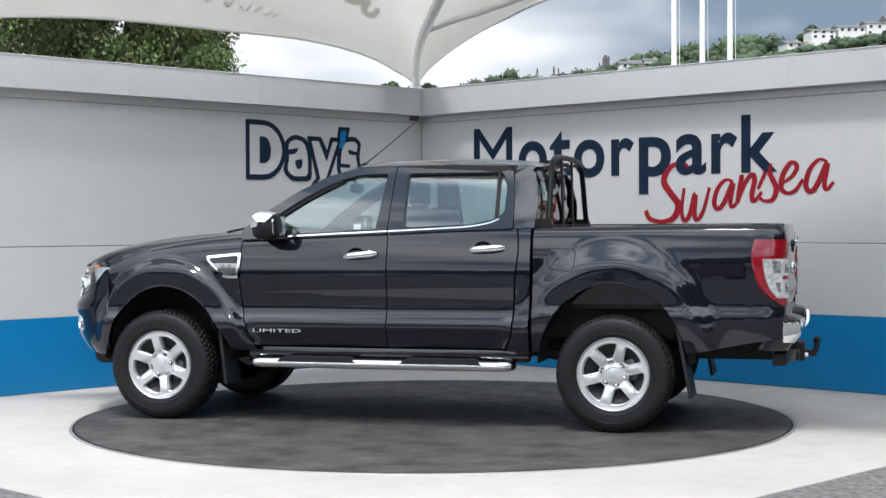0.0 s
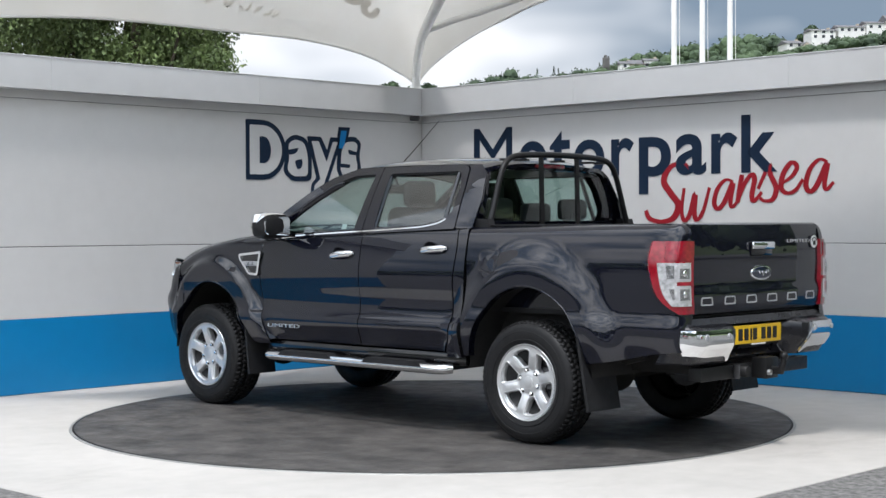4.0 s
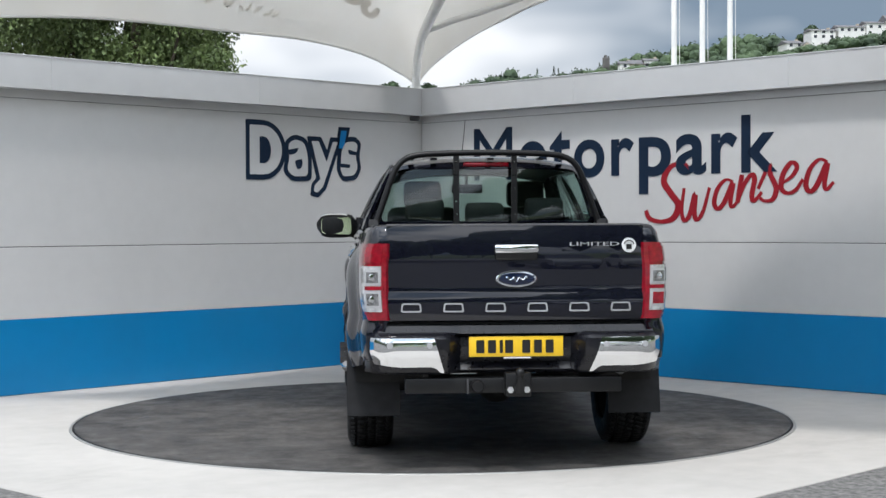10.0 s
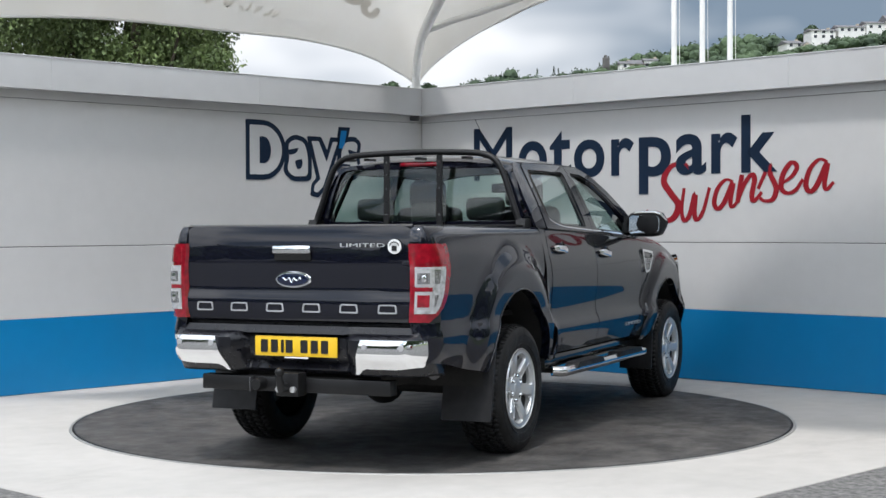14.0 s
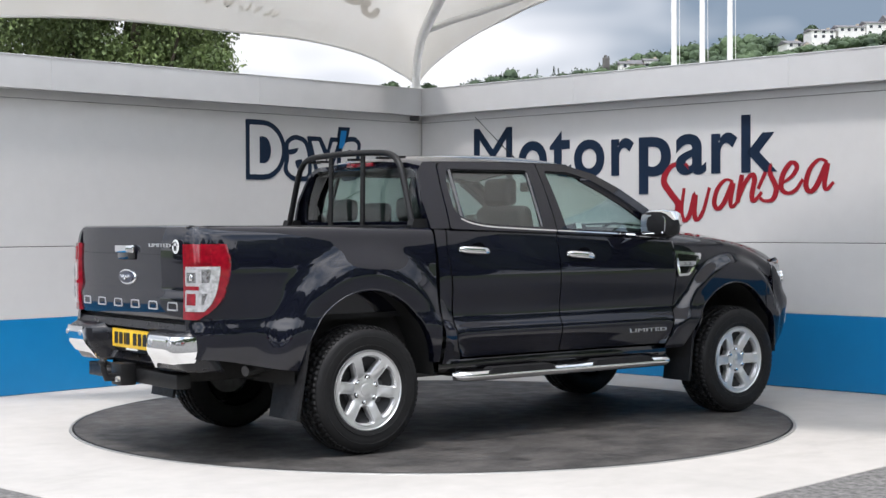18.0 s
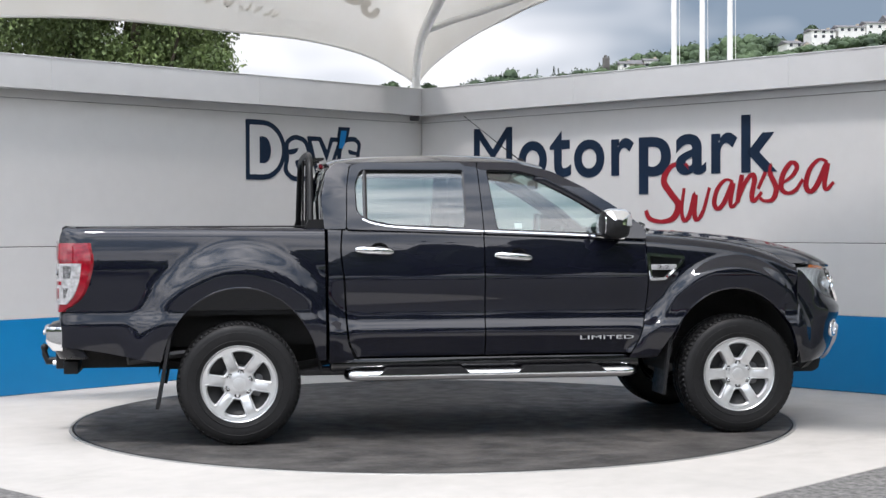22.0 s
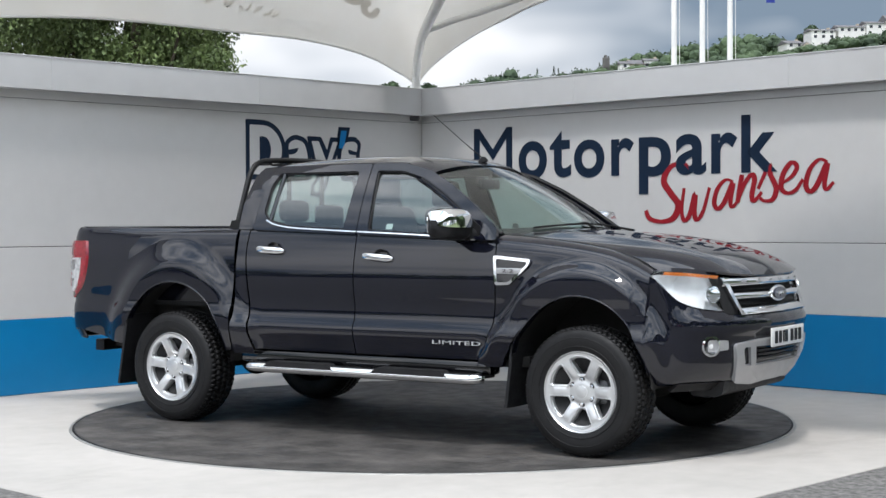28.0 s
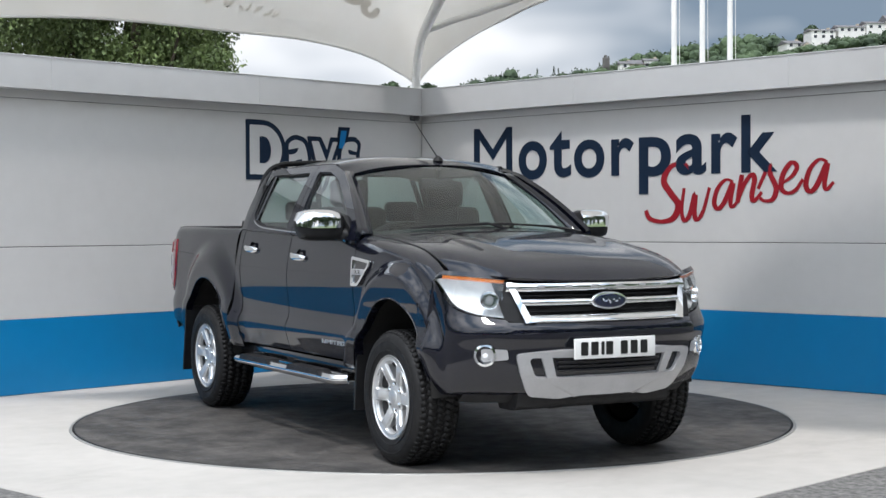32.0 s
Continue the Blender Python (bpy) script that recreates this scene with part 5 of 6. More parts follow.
def build_under():
    und = thing_part("underbody", truck, "dusty black chassis and axles")
    for s in (1, -1):
        part("chassis_rail", boxed(-2.6, 2.2, s * 0.36, s * 0.48, 0.46, 0.60), M_UNDER, und)
    for x in (-1.61, 1.61):
        bm = bmesh.new()
        tube(bm, [(x, -0.7, HUB_Z), (x, 0.7, HUB_Z)], 0.05, 10)
        bmesh.ops.create_uvsphere(bm, u_segments=12, v_segments=8, radius=0.13, matrix=Matrix.Translation((x, 0.0 if x < 0 else 0.15, HUB_Z)))
        part("axle", bm, M_UNDER, und)
    part("floor_pan", boxed(-1.05, 1.2, -0.78, 0.78, 0.50, 0.56), M_UNDER, und)
    part("engine_tray", boxed(1.2, 2.3, -0.45, 0.45, 0.47, 0.95), M_UNDER, und)
    part("bed_under", boxed(-2.6, -1.05, -0.62, 0.62, 0.60, 0.80), M_UNDER, und)
    bm = bmesh.new()
    tube(bm, [(0.2, -0.5, 0.42), (-1.2, -0.52, 0.42), (-1.5, -0.55, 0.62), (-2.0, -0.58, 0.55), (-2.3, -0.66, 0.52)], 0.032, 10)
    part("exhaust", bm, M_BRAKE, und, "dull exhaust pipe")
    for s in (1, -1):
        bm = bmesh.new()
        tube(bm, spline([(-2.25, s * 0.55, 0.56), (-1.61, s * 0.55, 0.42), (-0.95, s * 0.55, 0.50)], 5), 0.03, 6)
        part("spring", bm, M_UNDER, und)


def build_inside():
    cab = thing_part("interior", truck, "dark cloth cab interior")
    part("bulkhead", boxed(0.95, 1.05, -0.76, 0.76, 0.56, 1.27), M_TRIM, cab)
    for s in (1, -1):
        part("door_lining", boxed(-0.9, 0.95, s * 0.74, s * 0.78, 0.56, 1.27), M_TRIM, cab)
    bm = bmesh.new()
    grid(bm, [[(1.16 - 0.5 * k / 6 - 0.1 * (abs(y) / 0.7) ** 2, y, 1.325 + 0.02 * math.sin(math.pi * k / 6) - (0.12 if k == 6 else 0) - 0.03 * (abs(y) / 0.72) ** 2) for k in range(7)] for y in [0.72 * (2 * j / 12 - 1) for j in range(13)]])
    part("dashboard", bm, M_TRIM, cab, "dark dashboard")
    part("dash_front", boxed(0.62, 0.70, -0.72, 0.72, 0.9, 1.24, 0.02), M_TRIM, cab)

    def head(bm, x, y, z, w=0.13, h=0.19):
        box(bm, x - 0.05, x + 0.05, y - w, y + w, z, z + h, 0.04, 3)
        for o in (-0.05, 0.05):
            tube(bm, [(x, y + o, z - 0.08), (x, y + o, z + 0.02)], 0.008, 6)
    for y in (0.37, -0.37):
        st = thing_part("seat", cab)
        m = pose(-0.02, y, 0.92, 0, -12, 0)
        part("backrest", box(bmesh.new(), -0.07, 0.07, -0.25, 0.25, -0.02, 0.58, 0.06, 3, m), M_TRIM, st)
        part("cushion", boxed(-0.02, 0.45, y - 0.25, y + 0.25, 0.78, 0.94, 0.05, 3), M_TRIM, st)
        bm = bmesh.new()
        head(bm, -0.155, y, 1.49, 0.135, 0.185)
        part("headrest", bm, M_TRIM, st)
    part("rear_bench", boxed(-0.98, -0.86, -0.66, 0.66, 0.8, 1.385, 0.05, 3), M_TRIM, cab)
    for y, z in ((0.40, 1.39), (0.0, 1.36), (-0.40, 1.39)):
        bm = bmesh.new()
        head(bm, -0.92, y, z, 0.13, 0.15)
        part("headrest", bm, M_TRIM, cab)
    bm = bmesh.new()
    m = pose(0.46, -0.37, 1.20, 0, -62, 0)
    tube(bm, [m @ Vector((0.18 * math.cos(t), 0.18 * math.sin(t), 0)) for t in [math.tau * k / 32 for k in range(32)]], 0.016, 8, closed=True)
    for t in (0.0, 2.2, -2.2):
        tube(bm, [m @ Vector((0, 0, 0.01)), m @ Vector((0.18 * math.cos(t), 0.18 * math.sin(t), 0))], 0.018, 6)
    bmesh.ops.create_uvsphere(bm, u_segments=12, v_segments=8, radius=0.06, matrix=m)
    part("steering_wheel", bm, M_PLASTIC, cab, "black steering wheel")
    bm = boxed(0.42, 0.455, -0.12, 0.12, 1.60, 1.67, 0.015)
    tube(bm, [(0.44, 0, 1.66), (0.47, 0, 1.73)], 0.012, 6)
    part("rear_view_mirror", bm, M_PLASTIC, cab)


build_sides()
build_cab()
build_front()
build_rear()
build_wheels()
build_under()
build_inside()


# ---------------- lettering on the walls ----------------
def build_lettering():
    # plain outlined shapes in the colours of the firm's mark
    mark = thing("wall_mark", "pale rounded shapes with thick navy outlines and a blue tick", "wall sign")
    mark.matrix_world = WALL_L

    def shape(outline, inset, counters, r, ri, tone=M_PALE):
        ob = part("outline", prism(bmesh.new(), round_poly(outline, r, 6), "xz", -0.001, -0.004), M_NAVY, mark, "navy outline", smooth=False)
        part("fill", prism(bmesh.new(), round_poly(inset, ri, 6), "xz", -0.004, -0.006), tone, ob, smooth=False)
        for c, rc in counters:
            part("counter", prism(bmesh.new(), round_poly(c, rc, 5), "xz", -0.006, -0.008), M_NAVY, ob, smooth=False)
    def bow(x0, x1, r, zc, h):
        return [(x0, zc + h), *[(x1 + r * math.sin(t), zc + h * math.cos(t)) for t in [math.pi * k / 12 for k in range(13)]], (x0, zc - h)]
    shape(bow(-2.30, -2.10, 0.28, 2.08, 0.28), bow(-2.255, -2.10, 0.23, 2.08, 0.23),
          [(bow(-2.14, -2.09, 0.085, 2.08, 0.125), 0.01)], 0.012, 0.012)
    shape([(-1.84, 2.17), (-1.72, 2.245), (-1.56, 2.21), (-1.50, 2.05), (-1.50, 1.80), (-1.74, 1.79), (-1.86, 1.88), (-1.83, 2.0)],
          [(-1.79, 2.15), (-1.71, 2.195), (-1.59, 2.165), (-1.55, 2.04), (-1.55, 1.845), (-1.73, 1.84), (-1.81, 1.90), (-1.78, 2.0)],
          [([(-1.72, 1.99), (-1.62, 2.01), (-1.62, 1.93), (-1.68, 1.90)], 0.03), ([(-1.80, 2.09), (-1.66, 2.115), (-1.70, 2.06), (-1.78, 2.04)], 0.02)], 0.06, 0.05)
    shape([(-1.56, 2.23), (-1.38, 2.23), (-1.30, 2.10), (-1.26, 2.23), (-1.10, 2.23), (-1.32, 1.72), (-1.42, 1.64), (-1.52, 1.66), (-1.50, 1.78), (-1.44, 1.83)],
          [(-1.50, 2.185), (-1.41, 2.185), (-1.31, 1.985), (-1.23, 2.185), (-1.165, 2.185), (-1.36, 1.745), (-1.43, 1.69), (-1.475, 1.70), (-1.465, 1.76), (-1.39, 1.82)], [], 0.02, 0.015)
    shape([(-1.165, 2.10), (-1.10, 2.235), (-0.93, 2.25), (-0.85, 2.19), (-0.88, 2.05), (-0.85, 1.93), (-0.92, 1.82), (-1.10, 1.80), (-1.18, 1.90)],
          [(-1.115, 2.10), (-1.07, 2.185), (-0.95, 2.20), (-0.90, 2.17), (-0.93, 2.05), (-0.90, 1.94), (-0.95, 1.865), (-1.09, 1.85), (-1.13, 1.91)],
          [([(-1.03, 2.12), (-0.90, 2.09), (-0.90, 2.06), (-1.02, 2.07)], 0.012), ([(-1.14, 1.98), (-1.00, 1.97), (-1.01, 1.935), (-1.14, 1.94)], 0.012)], 0.05, 0.04)
    shape([(-1.195, 2.10), (-1.06, 2.10), (-1.00, 2.335), (-1.15, 2.335)], [(-1.15, 2.125), (-1.085, 2.125), (-1.045, 2.30), (-1.12, 2.30)], [], 0.006, 0.004, M_TICK)
    # the words
    sign = thing("wall_lettering", "navy and red words fixed flat on the grey wall", "wall sign")
    sign.matrix_world = WALL_R
    put = Matrix.Translation((0, -0.001, 0))
    for c, (x0, x1, z0, z1) in (("M", (0.741, 1.251, 1.811, 2.326)), ("o", (1.334, 1.692, 1.832 - 0.03, 2.175)), ("t", (1.729, 1.991, 1.815, 2.255)), ("o", (2.027, 2.388, 1.804, 2.160)),
                                ("r", (2.468, 2.725, 1.815, 2.154)), ("p", (2.783, 3.135, 1.639, 2.152)), ("a", (3.187, 3.509, 1.800, 2.160)), ("r", (3.562, 3.827, 1.805, 2.154)), ("k", (3.867, 4.221, 1.803, 2.296))):
        text_part("letter", c, M_NAVY, sign, (x0, x1, z0, z1), put, 0.004, 0.0, 0.0 if c == "M" else 0.022)
    strokes = {"S": [[(0.98, 0.88), (0.82, 1.0), (0.55, 0.93), (0.42, 0.7), (0.58, 0.48), (0.74, 0.28), (0.62, 0.06), (0.35, 0.0), (0.1, 0.06), (0.02, 0.2)]],
               "w": [[(0.14, 0.95), (0.06, 0.35), (0.14, 0.03), (0.32, 0.2), (0.5, 0.8), (0.47, 0.25), (0.55, 0.04), (0.75, 0.3), (0.95, 0.95)]],
               "a": [[(0.78, 0.9), (0.5, 0.97), (0.2, 0.7), (0.06, 0.25), (0.2, 0.03), (0.45, 0.25), (0.78, 0.9), (0.68, 0.3), (0.74, 0.08), (0.98, 0.3)]],
               "n": [[(0.22, 0.95), (0.05, 0.02)], [(0.07, 0.1), (0.35, 0.7), (0.6, 0.95), (0.68, 0.75), (0.58, 0.25), (0.66, 0.06), (0.95, 0.35)]],
               "s": [[(0.02, 0.35), (0.55, 1.0), (0.6, 0.75), (0.88, 0.35), (0.7, 0.05), (0.3, 0.02), (0.1, 0.1)]],
               "e": [[(0.1, 0.3), (0.55, 0.55), (0.75, 0.85), (0.52, 0.98), (0.2, 0.6), (0.14, 0.18), (0.4, 0.02), (0.7, 0.12), (0.98, 0.45)]]}
    for c, (x0, x1, z0, z1) in (("S", (2.85, 3.345, 1.39, 1.905)), ("w", (3.23, 3.56, 1.39, 1.70)), ("a", (3.575, 3.845, 1.49, 1.755)), ("n", (3.815, 4.085, 1.545, 1.80)), ("s", (4.03, 4.235, 1.555, 1.865)),
                                ("e", (4.225, 4.47, 1.615, 1.88)), ("a", (4.475, 4.755, 1.62, 1.90))):
        bm = bmesh.new()
        for st in strokes[c]:
            pts = spline([(x0 + a * (x1 - x0), 0, z0 + b * (z1 - z0)) for a, b in st], 5)
            n = len(pts)
            steep = [abs((pts[min(k + 1, n - 1)] - pts[max(k - 1, 0)]).normalized().z) for k in range(n)]
            rad = [(0.036 if c == "S" else 0.0262) * (0.62 + 0.42 * steep[k]) * (0.55 + 0.45 * math.sin(math.pi * min(1, max(0, (k + 2) / (n + 3))))) for k in range(n)]
            tube(bm, pts, rad, 10)
        for v in bm.verts:
            v.co.y = -0.004 + v.co.y * 0.05
        part("letter", bm, M_RED, sign, "red script letter")


build_lettering()
box_thing = part("junction_box", boxed(-0.05, 0.05, -0.03, 0.03, -0.02, 0.025, 0.006), M_JOINT)
box_thing.matrix_world = pose(-0.175, 4.74, 2.462)
tagged(box_thing, "small dark fixing in the wall's corner below the fascia", "fixing")

# ---------------- the canopy ----------------


def fabric_mat(name="canopy_fabric", dim=1.0):
    m = bpy.data.materials.new(name)
    m.use_nodes = True
    n, l = m.node_tree.nodes, m.node_tree.links
    n.remove(n["Principled BSDF"])
    d, t, mx = n.new("ShaderNodeBsdfDiffuse"), n.new("ShaderNodeBsdfTranslucent"), n.new("ShaderNodeMixShader")
    tc, no, rp = n.new("ShaderNodeTexCoord"), n.new("ShaderNodeTexNoise"), n.new("ShaderNodeValToRGB")
    no.inputs["Scale"].default_value, no.inputs["Detail"].default_value = 1.3, 6.0
    rp.color_ramp.elements[0].position, rp.color_ramp.elements[1].position = 0.3, 0.7
    rp.color_ramp.elements[0].color, rp.color_ramp.elements[1].color = (0.86 * dim, 0.82 * dim, 0.755 * dim, 1), (0.9 * dim, 0.87 * dim, 0.82 * dim, 1)
    l.new(tc.outputs["Object"], no.inputs["Vector"])
    l.new(no.outputs["Fac"], rp.inputs["Fac"])
    l.new(rp.outputs["Color"], d.inputs["Color"])
    l.new(rp.outputs["Color"], t.inputs["Color"])
    mx.inputs["Fac"].default_value = 0.28
    l.new(d.outputs[0], mx.inputs[1])
    l.new(t.outputs[0], mx.inputs[2])
    l.new(mx.outputs[0], n["Material Output"].inputs["Surface"])
    return m


M_FABRIC = fabric_mat()
M_POLE = mat("white_painted_steel", (0.86, 0.845, 0.81), 0.35, 0.0, 0.05, 5.0, 0.02, 200)
M_PRINT = fabric_mat("faded_print", 0.88)
M_PRINT_PALE = fabric_mat("faint_print", 0.98)

# EDGE_R's far end is unseen, carried out to shade the right-hand floor
EDGE_L = [(-0.162, 4.839, 2.808), (-0.241, 4.703, 2.876), (-0.362, 4.467, 2.927), (-0.572, 4.041, 3.005), (-0.867, 3.458, 3.048), (-1.231, 2.805, 3.053), (-1.611, 2.207, 3.028), (-2.477, 1.046, 2.988), (-3.159, 0.356, 2.917), (-4.2, 0.25, 2.88)]
EDGE_R = [(-0.155, 4.85, 2.812), (-0.068, 4.718, 2.923), (0.092, 4.251, 3.026), (0.253, 3.811, 3.101), (0.456, 3.33, 3.174), (0.693, 2.814, 3.233), (0.98, 2.249, 3.299), (1.75, 1.2, 3.43), (3.2, 0.5, 3.52), (8.2, -4.4, 3.7)]


def build_canopy():
    cano = thing("canopy", "white tensile fabric canopy tied to a mast in the corner", "canopy")
    el, er = spline(EDGE_L, 4), spline(EDGE_R, 4)
    n = len(el)

    def sheet(i, w):
        s = i / (n - 1)
        p = el[i].lerp(er[i], w)
        hump = 4 * w * (1 - w)
        # the unseen front edge bulges forward to place the canopy's shadow
        return p + Vector((0, -1.2 * hump * w * s ** 4, (0.14 + 0.95 * s) * hump ** 0.8 * min(1, s * 5)))
    bm = bmesh.new()
    grid(bm, [[sheet(i, k / 28) for k in range(29)] for i in range(n)])
    mem = part("membrane", bm, M_FABRIC, cano, "white fabric membrane")
    for nm, e in (("l", el), ("r", er)):
        bm = bmesh.new()
        tube(bm, [p + Vector((0, 0, -0.004)) for p in e], 0.011, 8)
        part("edge_cable", bm, M_POLE, cano, "edge cable in its pocket")
    # mast and arms below the fabric
    bm = bmesh.new()
    tube(bm, [(-0.162, 4.82, 2.70), (-0.157, 4.70, 2.915), (-0.139, 4.35, 3.05), (-0.1, 3.9, 3.16), (-0.055, 3.5, 3.215), (0.012, 3.0, 3.285), (0.083, 2.5, 3.36), (0.25, 1.5, 3.7)], [0.046, 0.044, 0.042, 0.043, 0.045, 0.047, 0.048, 0.048], 14)
    part("mast", bm, M_POLE, cano, "white steel mast")
    bm = bmesh.new()
    tube(bm, [(-0.075, 3.6, 3.2), (0.191, 3.2, 3.252), (0.442, 2.9, 3.287), (0.771, 2.4, 3.335), (1.3, 1.6, 3.6)], 0.03, 12)
    part("arm", bm, M_POLE, cano, "white steel arm")
    bm = bmesh.new()
    tube(bm, [(-0.165, 4.84, 0.0), (-0.165, 4.84, 2.75)], 0.02, 8)
    part("foot", bm, M_POLE, cano)
    bm = bmesh.new()
    lathe(bm, [(0.09, 2.762), (0.09, 2.775), (0.055, 2.79), (0.05, 2.83)], 16, "z", (-0.165, 4.82, 0))
    part("base_plate", bm, M_POLE, cano)
    for p in ((-0.06, 3.45, 3.245), (-0.068, 3.47, 3.215)):
        bm = bmesh.new()
        lathe(bm, [(0.014, 0.01), (0.014, -0.01), (0.001, -0.012)], 8, "y", p)
        part("bolt", bm, M_DARK, cano)
    # print seen through the cloth: worn plain strokes
    rnd = random.Random(5)

    def at(f, w):
        lo = max(0, min(n - 2, int(f)))
        return sheet(lo, w).lerp(sheet(lo + 1, w), f - lo) + Vector((0, 0, -0.006))

    def stroke(i0, i1, wa, wb, pts, ink, fat):
        """A band that follows pts (0 to 1 both ways) over a field of the cloth."""
        line = spline([(u, v, 0) for u, v in pts], 6)
        rows = []
        for j, p in enumerate(line):
            d = (line[min(j + 1, len(line) - 1)] - line[max(j - 1, 0)]).normalized()
            side = Vector((-d.y, d.x, 0)) * fat * min(1, 0.55 + 0.2 * j, 0.55 + 0.2 * (len(line) - 1 - j))
            rows.append([at(i0 + (i1 - i0) * q.x, wa + (wb - wa) * q.y) for q in (p - side, p, p + side)])
        bm = bmesh.new()
        grid(bm, rows)
        part("mark", bm, ink, mem, "faded grey print")
    shapes = [[(0.15, 0.95), (0.2, 0.15), (0.55, 0.05), (0.8, 0.4), (0.75, 0.9)], [(0.8, 0.8), (0.4, 0.9), (0.15, 0.5), (0.4, 0.1), (0.8, 0.3), (0.85, 0.95)], [(0.2, 1.0), (0.3, 0.1), (0.5, 0.6), (0.8, 0.9)], [(0.75, 1.0), (0.5, 0.55), (0.2, 0.8), (0.5, 0.2), (0.2, -0.45), (-0.1, -0.2)]]
    for k, sh in enumerate(shapes):
        a = 14.0 + 2.35 * k
        stroke(a, a + 2.3, 0.15 + 0.004 * k, 0.22, sh, M_PRINT, 0.19)
    for k in range(13):
        a = 21.8 + 0.62 * k
        w = 0.032 + 0.0015 * k
        sh = [(0.2 + rnd.uniform(-0.1, 0.1), 1.0), (rnd.uniform(0, 0.4), 0.4), (rnd.uniform(0.3, 0.7), 0.0), (rnd.uniform(0.6, 0.9), rnd.uniform(0.3, 1.0))]
        if rnd.random() < 0.8:
            stroke(a, a + 0.5, w, w + 0.018, sh, M_PRINT_PALE, 0.14)


build_canopy()

# ---------------- beyond the walls ----------------
M_LEAF = mat("broad_leaves", (0.058, 0.1, 0.036), 0.5, 0.0, 0.5, 1.4, second=(0.15, 0.2, 0.068), object_random=0.1)
M_FARLEAF = mat("far_foliage", (0.026, 0.05, 0.028), 0.8, 0.0, 0.4, 0.09, second=(0.06, 0.09, 0.042))
M_BARK = mat("bark", (0.07, 0.055, 0.04), 0.9, 0.0, 0.3, 5.0, 0.6, 40)
M_GRASS = mat("hill_grass", (0.07, 0.11, 0.035), 0.9, 0.0, 0.3, 0.02, second=(0.12, 0.15, 0.06))
M_RENDER = mat("white_render", (0.74, 0.72, 0.69), 0.7, 0.0, 0.08, 0.5)
M_STONE = mat("buff_stone", (0.42, 0.36, 0.29), 0.8, 0.0, 0.15, 0.8)
M_SLATE = mat("slate_roof", (0.13, 0.125, 0.13), 0.6, 0.0, 0.2, 1.0)
M_PANE = mat("dark_pane", (0.03, 0.035, 0.045), 0.1, 0.0, 0.1, 3.0)
M_FLAG = mat("blue_flag", (0.03, 0.05, 0.28), 0.8, 0.0, 0.1, 6.0)
M_RUIN = mat("dark_masonry", (0.10, 0.095, 0.09), 0.9, 0.0, 0.25, 0.8)

rng = random.Random(7)


def unit_ball():
    bm = bmesh.new()
    bmesh.ops.create_icosphere(bm, subdivisions=2, radius=1.0)
    bm.verts.index_update()
    out = [v.co.copy() for v in bm.verts], [[v.index for v in f.verts] for f in bm.faces]
    bm.free()
    return out


BALL_V, BALL_F = unit_ball()


def add_leaf(vs, fs, p, size):
    """One bent leaf of two triangles."""
    m = Euler((rng.uniform(-1.4, 1.4), rng.uniform(-1.4, 1.4), rng.uniform(0, 6.3))).to_matrix()
    l, w, k = size, size * rng.uniform(0.5, 0.8), len(vs)
    for q in ((-l / 2, 0, 0), (0, -w / 2, 0.12 * l), (l / 2, 0, 0), (0, w / 2, 0.12 * l)):
        vs.append(p + m @ Vector(q))
    fs += [(k, k + 1, k + 2), (k, k + 2, k + 3)]


def stuff_mesh(name, vs, fs, material):
    me = bpy.data.meshes.new(name)
    me.from_pydata([tuple(v) for v in vs], [], fs)
    me.materials.append(material)
    return new(name, me)


def tree(x, y, height, spread, leaves, size):
    t = thing("tree", "leafy broad-leaved tree behind the screen wall", "tree", pose(x, y, 0), "trees behind the wall")
    bm = bmesh.new()
    tube(bm, spline([(0, 0, -0.1), (0.05, 0, height * 0.3), (-0.05, 0.05, height * 0.62), (0.02, 0, height * 0.85)], 4), [0.17 - 0.0105 * k for k in range(13)], 10)
    part("trunk", bm, M_BARK, t)
    cv, cf = [], []
    lobes = []
    for k in range(9):
        a = math.tau * k / 9 + rng.uniform(-0.3, 0.3)
        z = height * rng.uniform(0.35, 0.55)
        end = Vector((math.cos(a) * spread * rng.uniform(0.5, 0.85), math.sin(a) * spread * rng.uniform(0.5, 0.85), z + height * rng.uniform(0.06, 0.4)))
        bm = bmesh.new()
        tube(bm, spline([(0, 0, z), (end.x * 0.5, end.y * 0.5, z + (end.z - z) * 0.35), end], 4), [0.06, 0.055, 0.05, 0.045, 0.038, 0.03, 0.024, 0.018, 0.012], 6)
        part("limb", bm, M_BARK, t)
        lobes.append((end, spread * rng.uniform(0.3, 0.5)))
    lobes.append((Vector((0, 0, height * 0.85)), spread * 0.5))
    for k in range(leaves):
        c, r = rng.choice(lobes)
        d = Vector((rng.gauss(0, 1), rng.gauss(0, 1), rng.gauss(0, 1))).normalized()
        p = c + Vector((d.x, d.y, d.z * 0.75)) * r * rng.random() ** 0.38
        add_leaf(cv, cf, p + Vector((rng.gauss(0, 0.05),) * 3), size * rng.uniform(0.6, 1.3))
    c = stuff_mesh("crown", cv, cf, M_LEAF)
    c.parent = t
    return t


tree(-6.7, 11.6, 6.0, 2.2, 34000, 0.068)
tree(-5.0, 11.9, 6.2, 2.0, 34000, 0.068)
tree(-4.25, 11.2, 5.7, 1.3, 22000, 0.064)
tree(-9.4, 12.6, 6.4, 2.4, 8000, 0.12)


